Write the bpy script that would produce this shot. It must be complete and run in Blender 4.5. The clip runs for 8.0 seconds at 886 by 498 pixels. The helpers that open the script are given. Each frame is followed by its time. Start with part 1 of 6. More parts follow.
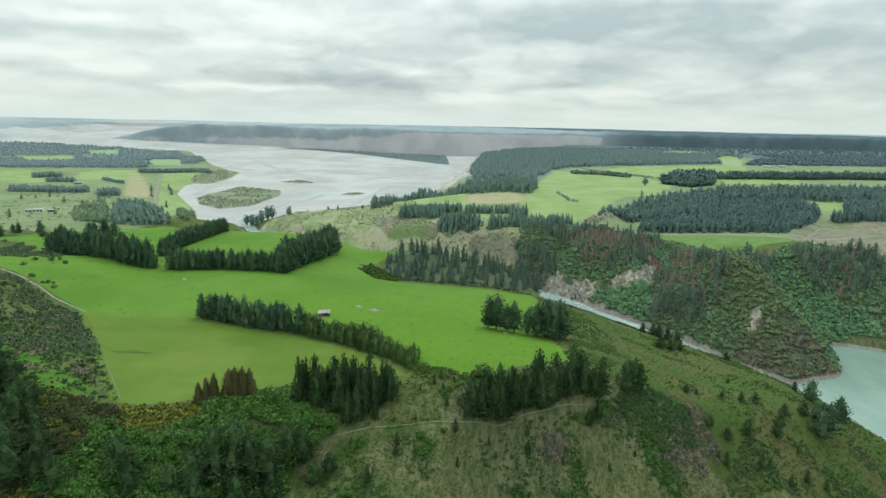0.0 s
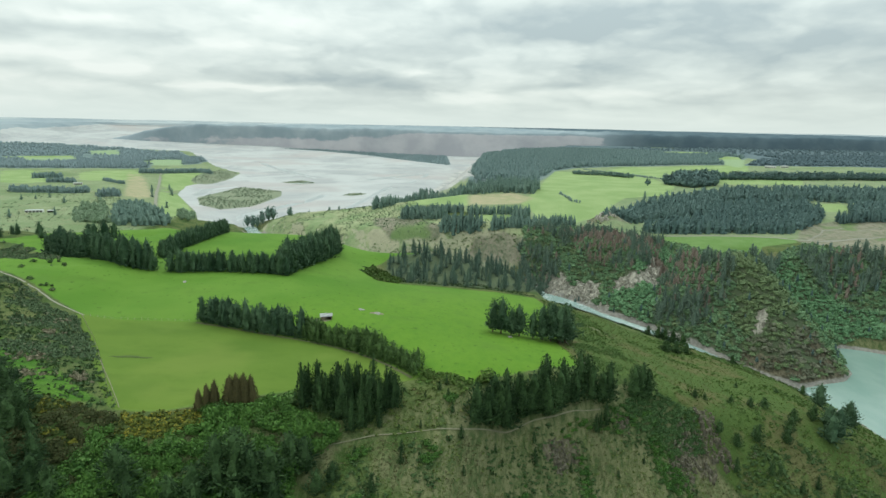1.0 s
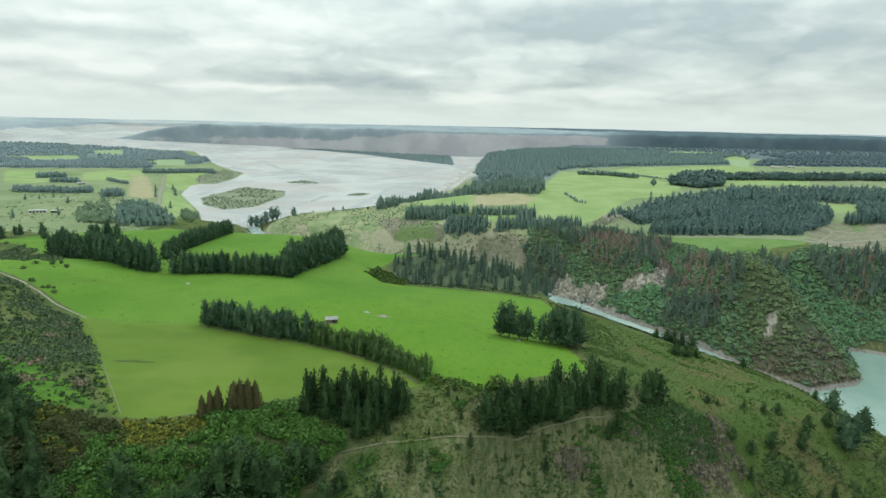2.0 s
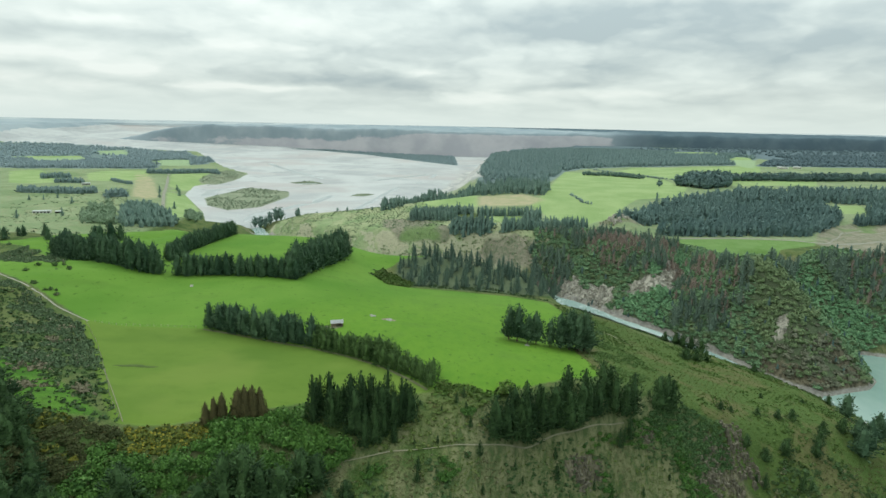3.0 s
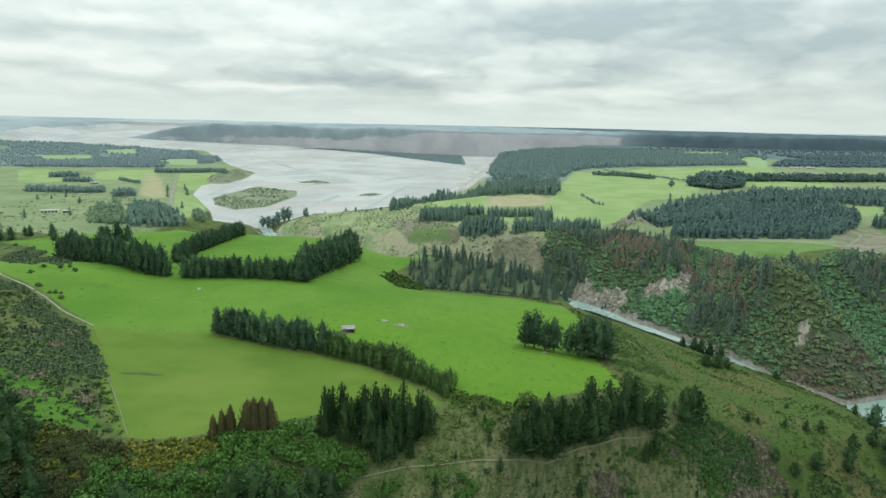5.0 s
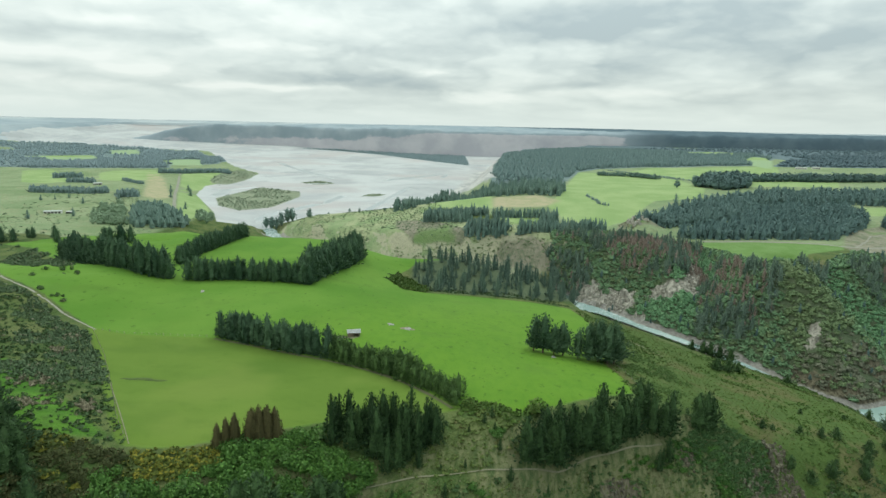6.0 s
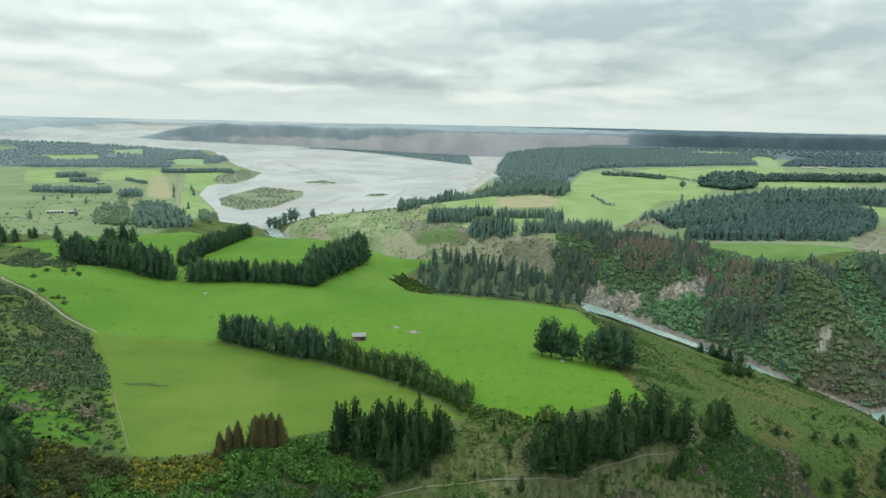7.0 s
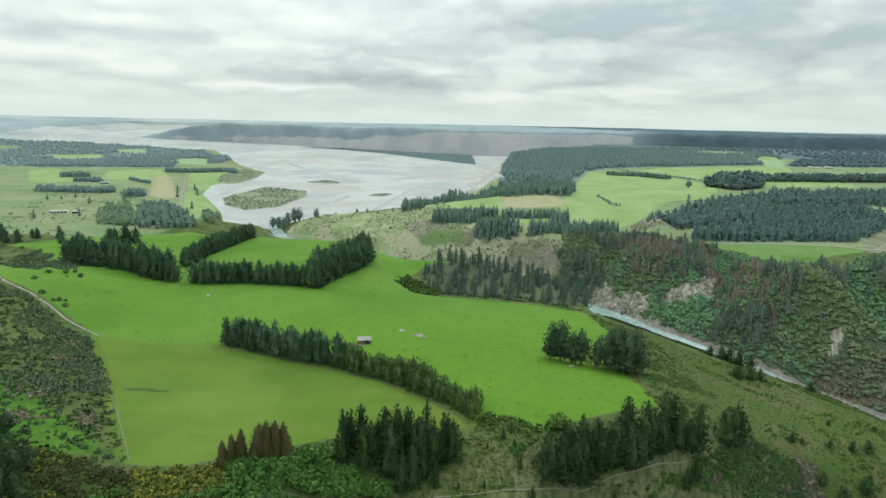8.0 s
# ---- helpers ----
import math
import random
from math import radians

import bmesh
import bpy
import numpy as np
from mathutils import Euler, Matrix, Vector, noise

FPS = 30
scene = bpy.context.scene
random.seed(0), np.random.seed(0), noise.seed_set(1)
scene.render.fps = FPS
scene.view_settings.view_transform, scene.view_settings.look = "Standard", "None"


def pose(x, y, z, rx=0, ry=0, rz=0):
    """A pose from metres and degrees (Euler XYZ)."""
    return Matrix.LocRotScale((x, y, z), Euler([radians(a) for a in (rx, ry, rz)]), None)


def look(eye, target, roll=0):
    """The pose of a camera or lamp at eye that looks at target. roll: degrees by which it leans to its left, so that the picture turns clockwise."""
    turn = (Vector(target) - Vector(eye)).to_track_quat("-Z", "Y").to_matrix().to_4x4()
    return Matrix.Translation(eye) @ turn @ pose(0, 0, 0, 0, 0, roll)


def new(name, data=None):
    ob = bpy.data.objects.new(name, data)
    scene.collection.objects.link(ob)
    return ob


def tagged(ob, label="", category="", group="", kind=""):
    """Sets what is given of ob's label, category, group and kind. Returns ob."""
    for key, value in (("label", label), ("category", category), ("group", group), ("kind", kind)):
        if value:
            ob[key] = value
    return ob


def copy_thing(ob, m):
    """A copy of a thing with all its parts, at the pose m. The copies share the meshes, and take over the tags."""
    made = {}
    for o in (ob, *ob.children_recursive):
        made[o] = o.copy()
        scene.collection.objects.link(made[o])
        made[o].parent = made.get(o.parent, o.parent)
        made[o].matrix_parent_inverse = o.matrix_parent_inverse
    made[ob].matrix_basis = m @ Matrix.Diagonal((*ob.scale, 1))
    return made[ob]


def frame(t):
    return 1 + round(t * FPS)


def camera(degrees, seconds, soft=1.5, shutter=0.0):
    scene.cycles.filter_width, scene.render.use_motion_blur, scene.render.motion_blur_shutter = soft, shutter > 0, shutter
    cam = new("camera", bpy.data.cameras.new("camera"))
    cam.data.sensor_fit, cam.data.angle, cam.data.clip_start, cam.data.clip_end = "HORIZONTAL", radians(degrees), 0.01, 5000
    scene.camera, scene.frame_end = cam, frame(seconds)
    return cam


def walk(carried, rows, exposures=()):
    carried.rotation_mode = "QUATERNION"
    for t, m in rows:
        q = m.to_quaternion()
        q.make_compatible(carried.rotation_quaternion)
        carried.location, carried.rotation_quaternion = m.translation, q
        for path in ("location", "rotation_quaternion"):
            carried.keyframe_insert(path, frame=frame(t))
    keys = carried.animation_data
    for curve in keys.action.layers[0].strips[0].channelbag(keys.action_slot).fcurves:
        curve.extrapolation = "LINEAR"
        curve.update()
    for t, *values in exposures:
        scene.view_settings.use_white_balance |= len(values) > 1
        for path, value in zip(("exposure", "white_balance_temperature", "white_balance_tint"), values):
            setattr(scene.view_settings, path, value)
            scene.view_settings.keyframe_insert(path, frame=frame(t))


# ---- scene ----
cam = camera(75.0, 8.0)
PATH = [
    (0, (9.141, -4.126, 113.408), (9.105, -2.17, 112.989), 1.2),
    (0.5, (8.08, -1.473, 113.418), (8.045, 0.482, 112.999), 1.2),
    (1, (6.917, 1.366, 113.546), (6.879, 3.321, 113.128), 1.2),
    (1.5, (5.601, 4.266, 113.601), (5.558, 6.221, 113.182), 1.2),
    (3, (1.86, 12.981, 113.657), (1.8, 14.936, 113.239), 1.2),
    (3.5, (0.621, 15.649, 113.586), (0.555, 17.604, 113.168), 1.2),
    (4, (-0.655, 18.539, 113.657), (-0.727, 20.493, 113.236), 1.3),
    (4.5, (-1.979, 21.154, 113.628), (-2.056, 23.108, 113.207), 1.3),
    (6, (-5.928, 29.522, 113.702), (-6.02, 31.475, 113.282), 1.2),
    (6.5, (-7.264, 32.347, 113.741), (-7.36, 34.3, 113.32), 1.2),
    (7, (-8.504, 35.258, 113.867), (-8.605, 37.21, 113.445), 1.2),
    (7.5, (-9.667, 38.122, 113.924), (-9.772, 40.074, 113.501), 1.2),
    (8, (-10.814, 41.285, 113.91), (-10.926, 43.237, 113.486), 1.2),
]
walk(cam, [(t, look(eye, target, roll)) for t, eye, target, roll in PATH], [(0, 0.05, 6250, 3.5), (8, 0.05, 6250, 3.5)])

# ---- sky and light: bright overcast, sun behind thin cloud ahead and to the right ----
SUN_UP, SUN_AZ = 52.0, 28.0
sky = bpy.data.worlds.new("sky")
scene.world = sky
sky.use_nodes = True
sn, sl = sky.node_tree.nodes, sky.node_tree.links
sn.clear()


def sky_node(kind, **values):
    n = sn.new(kind)
    for k, v in values.items():
        n.inputs[k.replace("_", " ")].default_value = v
    return n


def sky_math(op, a, b=None):
    n = sn.new("ShaderNodeMath")
    n.operation = op
    for i, v in enumerate((a, b)):
        if v is None:
            continue
        if isinstance(v, (int, float)):
            n.inputs[i].default_value = v
        else:
            sl.new(v, n.inputs[i])
    return n.outputs[0]


direction = sn.new("ShaderNodeTexCoord").outputs["Generated"]
split = sn.new("ShaderNodeSeparateXYZ")
sl.new(direction, split.inputs[0])
up = sky_math("MAXIMUM", split.outputs["Z"], 0.0)
bearing = sky_math("ARCTAN2", split.outputs["X"], split.outputs["Y"])
# cloud banks lie flat: the lower they stand, the more they are foreshortened
flat = sn.new("ShaderNodeCombineXYZ")
sl.new(sky_math("MULTIPLY", bearing, 1.0), flat.inputs[0])
sl.new(sky_math("MULTIPLY", sky_math("POWER", up, 0.70), 2.1), flat.inputs[1])


def sky_noise(scale, detail, rough, warp, shift):
    m = sn.new("ShaderNodeMapping")
    m.inputs["Location"].default_value = shift
    sl.new(flat.outputs[0], m.inputs[0])
    n = sky_node("ShaderNodeTexNoise", Scale=scale, Detail=detail, Roughness=rough, Distortion=warp)
    sl.new(m.outputs[0], n.inputs["Vector"])
    return n.outputs["Fac"]


big = sky_noise(3.4, 5.0, 0.52, 0.1, (5.3, 0.9, 0.0))
fine = sky_noise(11.0, 5.0, 0.55, 0.1, (1.7, 4.1, 2.0))
ragged = sky_math("MULTIPLY", sky_math("SUBTRACT", sky_noise(8.0, 4.0, 0.5, 0.2, (3.1, 8.2, 5.0)), 0.5), 0.22)
wisp = sky_math("MULTIPLY", sky_math("SUBTRACT", sky_noise(9.0, 4.0, 0.5, 0.2, (9.4, 2.2, 7.0)), 0.5), 0.05)
cover = sky_math("ADD", sky_math("MULTIPLY", big, 0.60), sky_math("MULTIPLY", fine, 0.40))
heap = sn.new("ShaderNodeTexVoronoi")
heap.feature = "SMOOTH_F1"
heap.inputs["Scale"].default_value, heap.inputs["Smoothness"].default_value, heap.inputs["Detail"].default_value = 8.5, 0.55, 2.0
bulge = sn.new("ShaderNodeCombineXYZ")
sl.new(sky_math("ADD", bearing, ragged), bulge.inputs[0])
sl.new(sky_math("ADD", sky_math("MULTIPLY", sky_math("POWER", up, 0.70), 2.1), wisp), bulge.inputs[1])
sl.new(bulge.outputs[0], heap.inputs["Vector"])
lumps = sky_math("MULTIPLY", sky_math("SUBTRACT", 0.42, heap.outputs["Distance"]), 0.30)
leftward = sky_math("MULTIPLY", bearing, -0.10)
cover = sky_math("ADD", sky_math("ADD", sky_math("MULTIPLY", sky_math("SUBTRACT", cover, 0.5), 0.72), 0.66), sky_math("ADD", lumps, leftward))
# the larger banks of the cloud deck: bearing, height, half width, half height in degrees, and how bright
for at, over, wide, tall, gain in (
        (-15.0, 4.05, 9.0, 0.55, -0.28), (-5.0, 3.35, 5.0, 0.40, -0.16), (11.0, 8.6, 12.0, 1.4, -0.20), (30.0, 6.6, 9.0, 2.2, -0.20), (6.0, 10.6, 12.0, 1.0, -0.10), (27.0, 9.4, 9.0, 0.9, -0.10),
        (-33.0, 6.9, 6.0, 0.6, -0.14), (-27.0, 3.1, 7.0, 0.4, -0.10), (23.0, 2.6, 7.0, 0.5, -0.08), (-9.0, 6.6, 9.0, 0.7, -0.07), (16.0, 5.4, 7.0, 0.5, -0.08),
        (-36.0, 5.0, 5.0, 0.55, 0.26), (-29.0, 3.95, 4.0, 0.5, 0.24), (-20.0, 3.15, 7.0, 0.30, 0.26), (-21.5, 6.6, 3.5, 0.6, 0.18), (-30.0, 7.9, 5.0, 0.5, 0.18), (1.0, 2.4, 6.0, 0.45, 0.18), (-3.8, 4.9, 1.5, 0.55, 0.24), (12.0, 3.0, 6.0, 0.45, 0.14), (-15.0, 8.8, 8.0, 1.1, 0.10), (20.0, 4.2, 5.0, 0.4, 0.10), (-36.0, 9.5, 8.0, 0.9, 0.10)):
    dx = sky_math("DIVIDE", sky_math("SUBTRACT", sky_math("ADD", bearing, ragged), radians(at)), radians(wide))
    dz = sky_math("DIVIDE", sky_math("SUBTRACT", sky_math("ADD", up, sky_math("MULTIPLY", wisp, 0.5)), radians(over)), radians(tall))
    bank = sky_math("POWER", 2.718, sky_math("MULTIPLY", sky_math("ADD", sky_math("MULTIPLY", dx, dx), sky_math("MULTIPLY", dz, dz)), -1.0))
    cover = sky_math("ADD", cover, sky_math("MULTIPLY", bank, gain))
tone = sn.new("ShaderNodeValToRGB")
sl.new(cover, tone.inputs[0])
tone.color_ramp.elements[0].position, tone.color_ramp.elements[0].color = 0.27, (0.42, 0.475, 0.48, 1)
tone.color_ramp.elements[1].position, tone.color_ramp.elements[1].color = 0.76, (0.86, 0.87, 0.82, 1)
for place, shade in ((0.42, (0.56, 0.605, 0.585, 1)), (0.54, (0.675, 0.715, 0.68, 1)), (0.64, (0.76, 0.79, 0.745, 1))):
    tone.color_ramp.elements.new(place).color = shade
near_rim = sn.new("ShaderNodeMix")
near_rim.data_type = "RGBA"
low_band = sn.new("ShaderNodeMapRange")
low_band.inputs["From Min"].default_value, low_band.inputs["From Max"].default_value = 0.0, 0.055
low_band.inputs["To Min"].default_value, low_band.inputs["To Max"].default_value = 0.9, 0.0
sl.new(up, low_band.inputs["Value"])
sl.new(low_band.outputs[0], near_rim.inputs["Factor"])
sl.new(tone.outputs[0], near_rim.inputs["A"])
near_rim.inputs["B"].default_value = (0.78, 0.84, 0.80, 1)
clouds = sn.new("ShaderNodeBackground")
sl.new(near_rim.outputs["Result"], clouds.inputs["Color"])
# an overcast sky is about three times as bright overhead as at its rim
sl.new(sky_math("ADD", sky_math("MULTIPLY", sky_math("POWER", up, 1.2), 2.0), 0.97), clouds.inputs["Strength"])
blue = sn.new("ShaderNodeTexSky")
blue.sky_type, blue.sun_disc = "NISHITA", False
blue.sun_elevation, blue.sun_rotation = radians(SUN_UP), radians(SUN_AZ)
clear = sn.new("ShaderNodeBackground")
clear.inputs["Strength"].default_value = 0.10
sl.new(blue.outputs[0], clear.inputs["Color"])
both = sn.new("ShaderNodeMixShader")
both.inputs[0].default_value = 0.93
sl.new(clear.outputs[0], both.inputs[1])
sl.new(clouds.outputs[0], both.inputs[2])
sl.new(both.outputs[0], sn.new("ShaderNodeOutputWorld").inputs["Surface"])

sun = new("sun", bpy.data.lights.new("sun", "SUN"))
sun.data.energy, sun.data.angle, sun.data.color = 1.1, radians(14), (1.0, 0.965, 0.90)
a, b = radians(SUN_AZ), radians(SUN_UP)
sun.matrix_world = look((900 * math.sin(a), 900 * math.cos(a), 1200), (900 * math.sin(a) - 100 * math.sin(a) * math.cos(b), 900 * math.cos(a) - 100 * math.cos(a) * math.cos(b), 1200 - 100 * math.sin(b)))

# ---- materials ----
class Nodes:
    """A node material being put together."""

    def __init__(self, name):
        self.mat = bpy.data.materials.new(name)
        self.mat.use_nodes = True
        self.t = self.mat.node_tree
        self.t.nodes.clear()
        self.out = self.t.nodes.new("ShaderNodeOutputMaterial")
        self.bsdf = self.t.nodes.new("ShaderNodeBsdfPrincipled")
        self.t.links.new(self.bsdf.outputs[0], self.out.inputs["Surface"])
        self.place = self.t.nodes.new("ShaderNodeNewGeometry")

    def put(self, v, socket):
        if isinstance(v, (int, float)):
            socket.default_value = v
        elif isinstance(v, tuple):
            socket.default_value = (*v, 1)[:4]
        else:
            self.t.links.new(v, socket)

    def noise(self, size, detail=4.0, rough=0.55, squash=(1, 1, 1), local=False, warp=0.0):
        m = self.t.nodes.new("ShaderNodeMapping")
        m.inputs["Scale"].default_value = tuple(k / size for k in squash)
        src = self.t.nodes.new("ShaderNodeTexCoord").outputs["Object"] if local else self.place.outputs["Position"]
        self.t.links.new(src, m.inputs[0])
        n = self.t.nodes.new("ShaderNodeTexNoise")
        n.inputs["Scale"].default_value, n.inputs["Detail"].default_value = 1.0, detail
        n.inputs["Roughness"].default_value, n.inputs["Distortion"].default_value = rough, warp
        self.t.links.new(m.outputs[0], n.inputs["Vector"])
        return n.outputs["Fac"]

    def math(self, op, a, b=0.0):
        n = self.t.nodes.new("ShaderNodeMath")
        n.operation = op
        self.put(a, n.inputs[0]), self.put(b, n.inputs[1])
        return n.outputs[0]

    def span(self, v, lo, hi, a=0.0, b=1.0):
        n = self.t.nodes.new("ShaderNodeMapRange")
        n.interpolation_type = "SMOOTHSTEP"
        self.put(v, n.inputs["Value"])
        for k, w in (("From Min", lo), ("From Max", hi), ("To Min", a), ("To Max", b)):
            n.inputs[k].default_value = w
        return n.outputs[0]

    def mix(self, f, a, b):
        n = self.t.nodes.new("ShaderNodeMix")
        n.data_type = "RGBA"
        self.put(f, n.inputs["Factor"]), self.put(a, n.inputs["A"]), self.put(b, n.inputs["B"])
        return n.outputs["Result"]

    def attr(self, name):
        n = self.t.nodes.new("ShaderNodeAttribute")
        n.attribute_name = name
        return n.outputs["Fac"]

    def done(self, colour, rough=0.9, bump=None, height=0.1, spec=0.2, metal=0.0):
        self.put(colour, self.bsdf.inputs["Base Color"])
        self.put(rough, self.bsdf.inputs["Roughness"])
        self.bsdf.inputs["Specular IOR Level"].default_value = spec
        self.bsdf.inputs["Metallic"].default_value = metal
        if bump is not None:
            n = self.t.nodes.new("ShaderNodeBump")
            n.inputs["Distance"].default_value = height
            n.inputs["Strength"].default_value = 1.0
            self.put(bump, n.inputs["Height"])
            self.t.links.new(n.outputs[0], self.bsdf.inputs["Normal"])
        return self.mat


def leaf_material(name, dark, light, tip=None, amount=0.15):
    """Foliage: every clump has a tone of its own, each plant too, and some tips another colour."""
    m = Nodes(name)
    who = m.t.nodes.new("ShaderNodeObjectInfo").outputs["Random"]
    clump = m.place.outputs["Random Per Island"]
    patch = m.noise(14.0, 2.0)
    f = m.math("ADD", m.math("MULTIPLY", clump, 0.42), m.math("ADD", m.math("MULTIPLY", who, 0.28), m.math("MULTIPLY", patch, 0.45)))
    c = m.mix(m.span(f, 0.2, 0.95), dark, light)
    if tip:
        other = m.math("FRACT", m.math("MULTIPLY", clump, 7.31))
        c = m.mix(m.span(other, 1 - amount, 1 - amount + 0.02), c, tip)
    c = m.mix(m.span(m.noise(1.3, 3.0), 0.42, 0.70, 0.0, 0.5), c, dark)
    return m.done(c, 0.75, spec=0.15)


def plain_material(name, a, b, size, rough=0.8, relief=0.02, metal=0.0, spec=0.3, local=True):
    m = Nodes(name)
    coarse, grain = m.noise(size, 4.0, local=local), m.noise(size / 9, 3.0, local=local)
    c = m.mix(m.span(m.math("ADD", m.math("MULTIPLY", coarse, 0.65), m.math("MULTIPLY", grain, 0.35)), 0.35, 0.65), a, b)
    return m.done(c, m.span(grain, 0.3, 0.7, rough - 0.1, min(1.0, rough + 0.1)), grain, relief, spec, metal)


def ground_material():
    m = Nodes("land")
    n60, n15, n4, n1 = m.noise(60, 4), m.noise(15, 4, 0.6), m.noise(4, 4, 0.65), m.noise(0.9, 3, 0.7)
    wob = m.math("MULTIPLY", m.math("SUBTRACT", n4, 0.5), 5.0)

    def edge(name, soft=1.2, wobble=True):
        d = m.attr(name)
        if wobble:
            d = m.math("ADD", d, wob)
        return m.span(d, -soft, soft)
    # rough grass, fern and bare patches
    c = m.mix(m.span(n15, 0.38, 0.62), (0.040, 0.075, 0.018), (0.085, 0.110, 0.036))
    c = m.mix(m.span(n60, 0.50, 0.66, 0.0, 0.4), c, (0.105, 0.105, 0.045))
    c = m.mix(m.span(n4, 0.52, 0.70, 0.0, 0.55), c, (0.05, 0.088, 0.018))
    c = m.mix(m.span(n1, 0.45, 0.75, 0.0, 0.35), c, (0.125, 0.13, 0.065))
    streak = m.noise(2.6, 5, 0.7, (1, 0.3, 0.5), warp=0.6)
    c = m.mix(m.span(streak, 0.52, 0.68, 0.0, 0.55), c, (0.122, 0.13, 0.062))
    c = m.mix(m.span(streak, 0.30, 0.46, 0.55, 0.0), c, (0.028, 0.052, 0.016))
    # dry slopes and rock where it is steep
    steep = m.attr("steep")
    dry = m.mix(m.span(streak, 0.36, 0.62), (0.058, 0.086, 0.030), (0.142, 0.146, 0.074))
    c = m.mix(m.span(m.math("ADD", steep, m.math("MULTIPLY", m.math("SUBTRACT", n15, 0.5), 0.9)), 0.45, 0.75), c, dry)
    c = m.mix(m.math("MULTIPLY", edge("wood", 3.0), 0.9), c, m.mix(n4, (0.058, 0.085, 0.050), (0.095, 0.118, 0.068)))
    stone = m.mix(m.span(m.noise(5, 6, 0.7, (1, 1, 0.35), warp=1.0), 0.35, 0.68), (0.11, 0.105, 0.086), (0.40, 0.385, 0.325))
    c = m.mix(m.span(m.math("ADD", m.attr("crag"), m.math("MULTIPLY", m.math("SUBTRACT", n4, 0.5), 1.3)), 0.42, 0.55), c, stone)
    # far plain: blue-grey distance haze is put into the ground colour
    hazy_plain = m.mix(m.span(m.noise(420, 3, 0.6, (1, 0.6, 1)), 0.4, 0.6), (0.25, 0.295, 0.315), (0.34, 0.375, 0.385))
    c = m.mix(edge("hazy_plain", 60.0, False), c, hazy_plain)
    bluff = m.mix(m.span(m.noise(3.0, 6, 0.7, (1, 0.5, 0.3), warp=1.2), 0.36, 0.66), (0.050, 0.047, 0.032), (0.160, 0.146, 0.098))
    c = m.mix(m.span(m.math("ADD", m.attr("bluff"), m.math("MULTIPLY", m.math("SUBTRACT", n4, 0.5), 1.5)), 0.46, 0.56), c, bluff)
    # pasture
    worn = m.span(m.noise(26, 5, 0.6), 0.52, 0.75)
    tuft = m.noise(1.6, 4, 0.7)
    lush = m.mix(m.span(n60, 0.35, 0.65), (0.070, 0.155, 0.018), (0.096, 0.186, 0.026))
    lush = m.mix(m.math("MULTIPLY", edge("lime", 45.0, False), 0.6), lush, m.mix(m.span(m.noise(5, 5, 0.7, (1, 0.6, 1)), 0.40, 0.68), (0.094, 0.186, 0.014), (0.072, 0.158, 0.012)))
    lush = m.mix(m.math("MULTIPLY", worn, 0.5), lush, (0.068, 0.130, 0.02))
    lush = m.mix(m.span(tuft, 0.55, 0.8, 0.0, 0.5), lush, (0.06, 0.15, 0.012))
    lush = m.mix(m.span(m.noise(7, 5, 0.7), 0.60, 0.72, 0.0, 0.55), lush, (0.05, 0.11, 0.012))
    lush = m.mix(m.span(m.noise(3.6, 4, 0.65, (1, 0.6, 1)), 0.60, 0.68, 0.0, 0.8), lush, (0.044, 0.095, 0.012))
    lush = m.mix(m.span(m.noise(130, 3, 0.5), 0.5, 0.7, 0.0, 0.35), lush, (0.112, 0.19, 0.028))
    meadow = m.mix(m.span(n15, 0.35, 0.65), (0.040, 0.112, 0.012), (0.072, 0.160, 0.020))
    meadow = m.mix(m.span(n4, 0.45, 0.65, 0.0, 0.5), meadow, (0.050, 0.088, 0.022))
    cut = m.mix(m.span(n60, 0.3, 0.7), (0.082, 0.138, 0.020), (0.104, 0.162, 0.027))
    cut = m.mix(m.span(tuft, 0.5, 0.8, 0.0, 0.35), cut, (0.074, 0.130, 0.020))
    # far paddocks and rough grazing: distance haze is put into these greens
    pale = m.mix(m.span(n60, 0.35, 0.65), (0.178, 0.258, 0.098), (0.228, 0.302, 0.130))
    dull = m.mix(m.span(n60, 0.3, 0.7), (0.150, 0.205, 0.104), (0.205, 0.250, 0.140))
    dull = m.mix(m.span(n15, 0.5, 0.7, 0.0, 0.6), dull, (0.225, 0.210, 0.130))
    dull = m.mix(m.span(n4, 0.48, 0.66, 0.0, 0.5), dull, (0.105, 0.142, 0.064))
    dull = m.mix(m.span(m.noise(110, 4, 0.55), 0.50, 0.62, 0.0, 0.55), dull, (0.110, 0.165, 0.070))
    straw = m.mix(m.span(n15, 0.35, 0.65), (0.315, 0.285, 0.185), (0.245, 0.255, 0.140))
    cut = m.mix(m.span(m.noise(34, 4, 0.55, (0.5, 1, 1)), 0.45, 0.70, 0.0, 0.5), cut, (0.055, 0.106, 0.015))
    cut = m.mix(m.span(m.noise(8, 5, 0.65, (0.6, 1, 1)), 0.50, 0.68, 0.0, 0.45), cut, (0.068, 0.122, 0.016))
    cut = m.mix(m.span(m.noise(70, 3, 0.5), 0.52, 0.66, 0.0, 0.6), cut, (0.124, 0.172, 0.034))
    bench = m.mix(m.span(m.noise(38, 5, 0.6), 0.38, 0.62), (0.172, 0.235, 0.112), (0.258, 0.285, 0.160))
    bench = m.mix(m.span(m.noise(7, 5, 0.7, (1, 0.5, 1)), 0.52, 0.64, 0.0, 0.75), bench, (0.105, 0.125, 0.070))
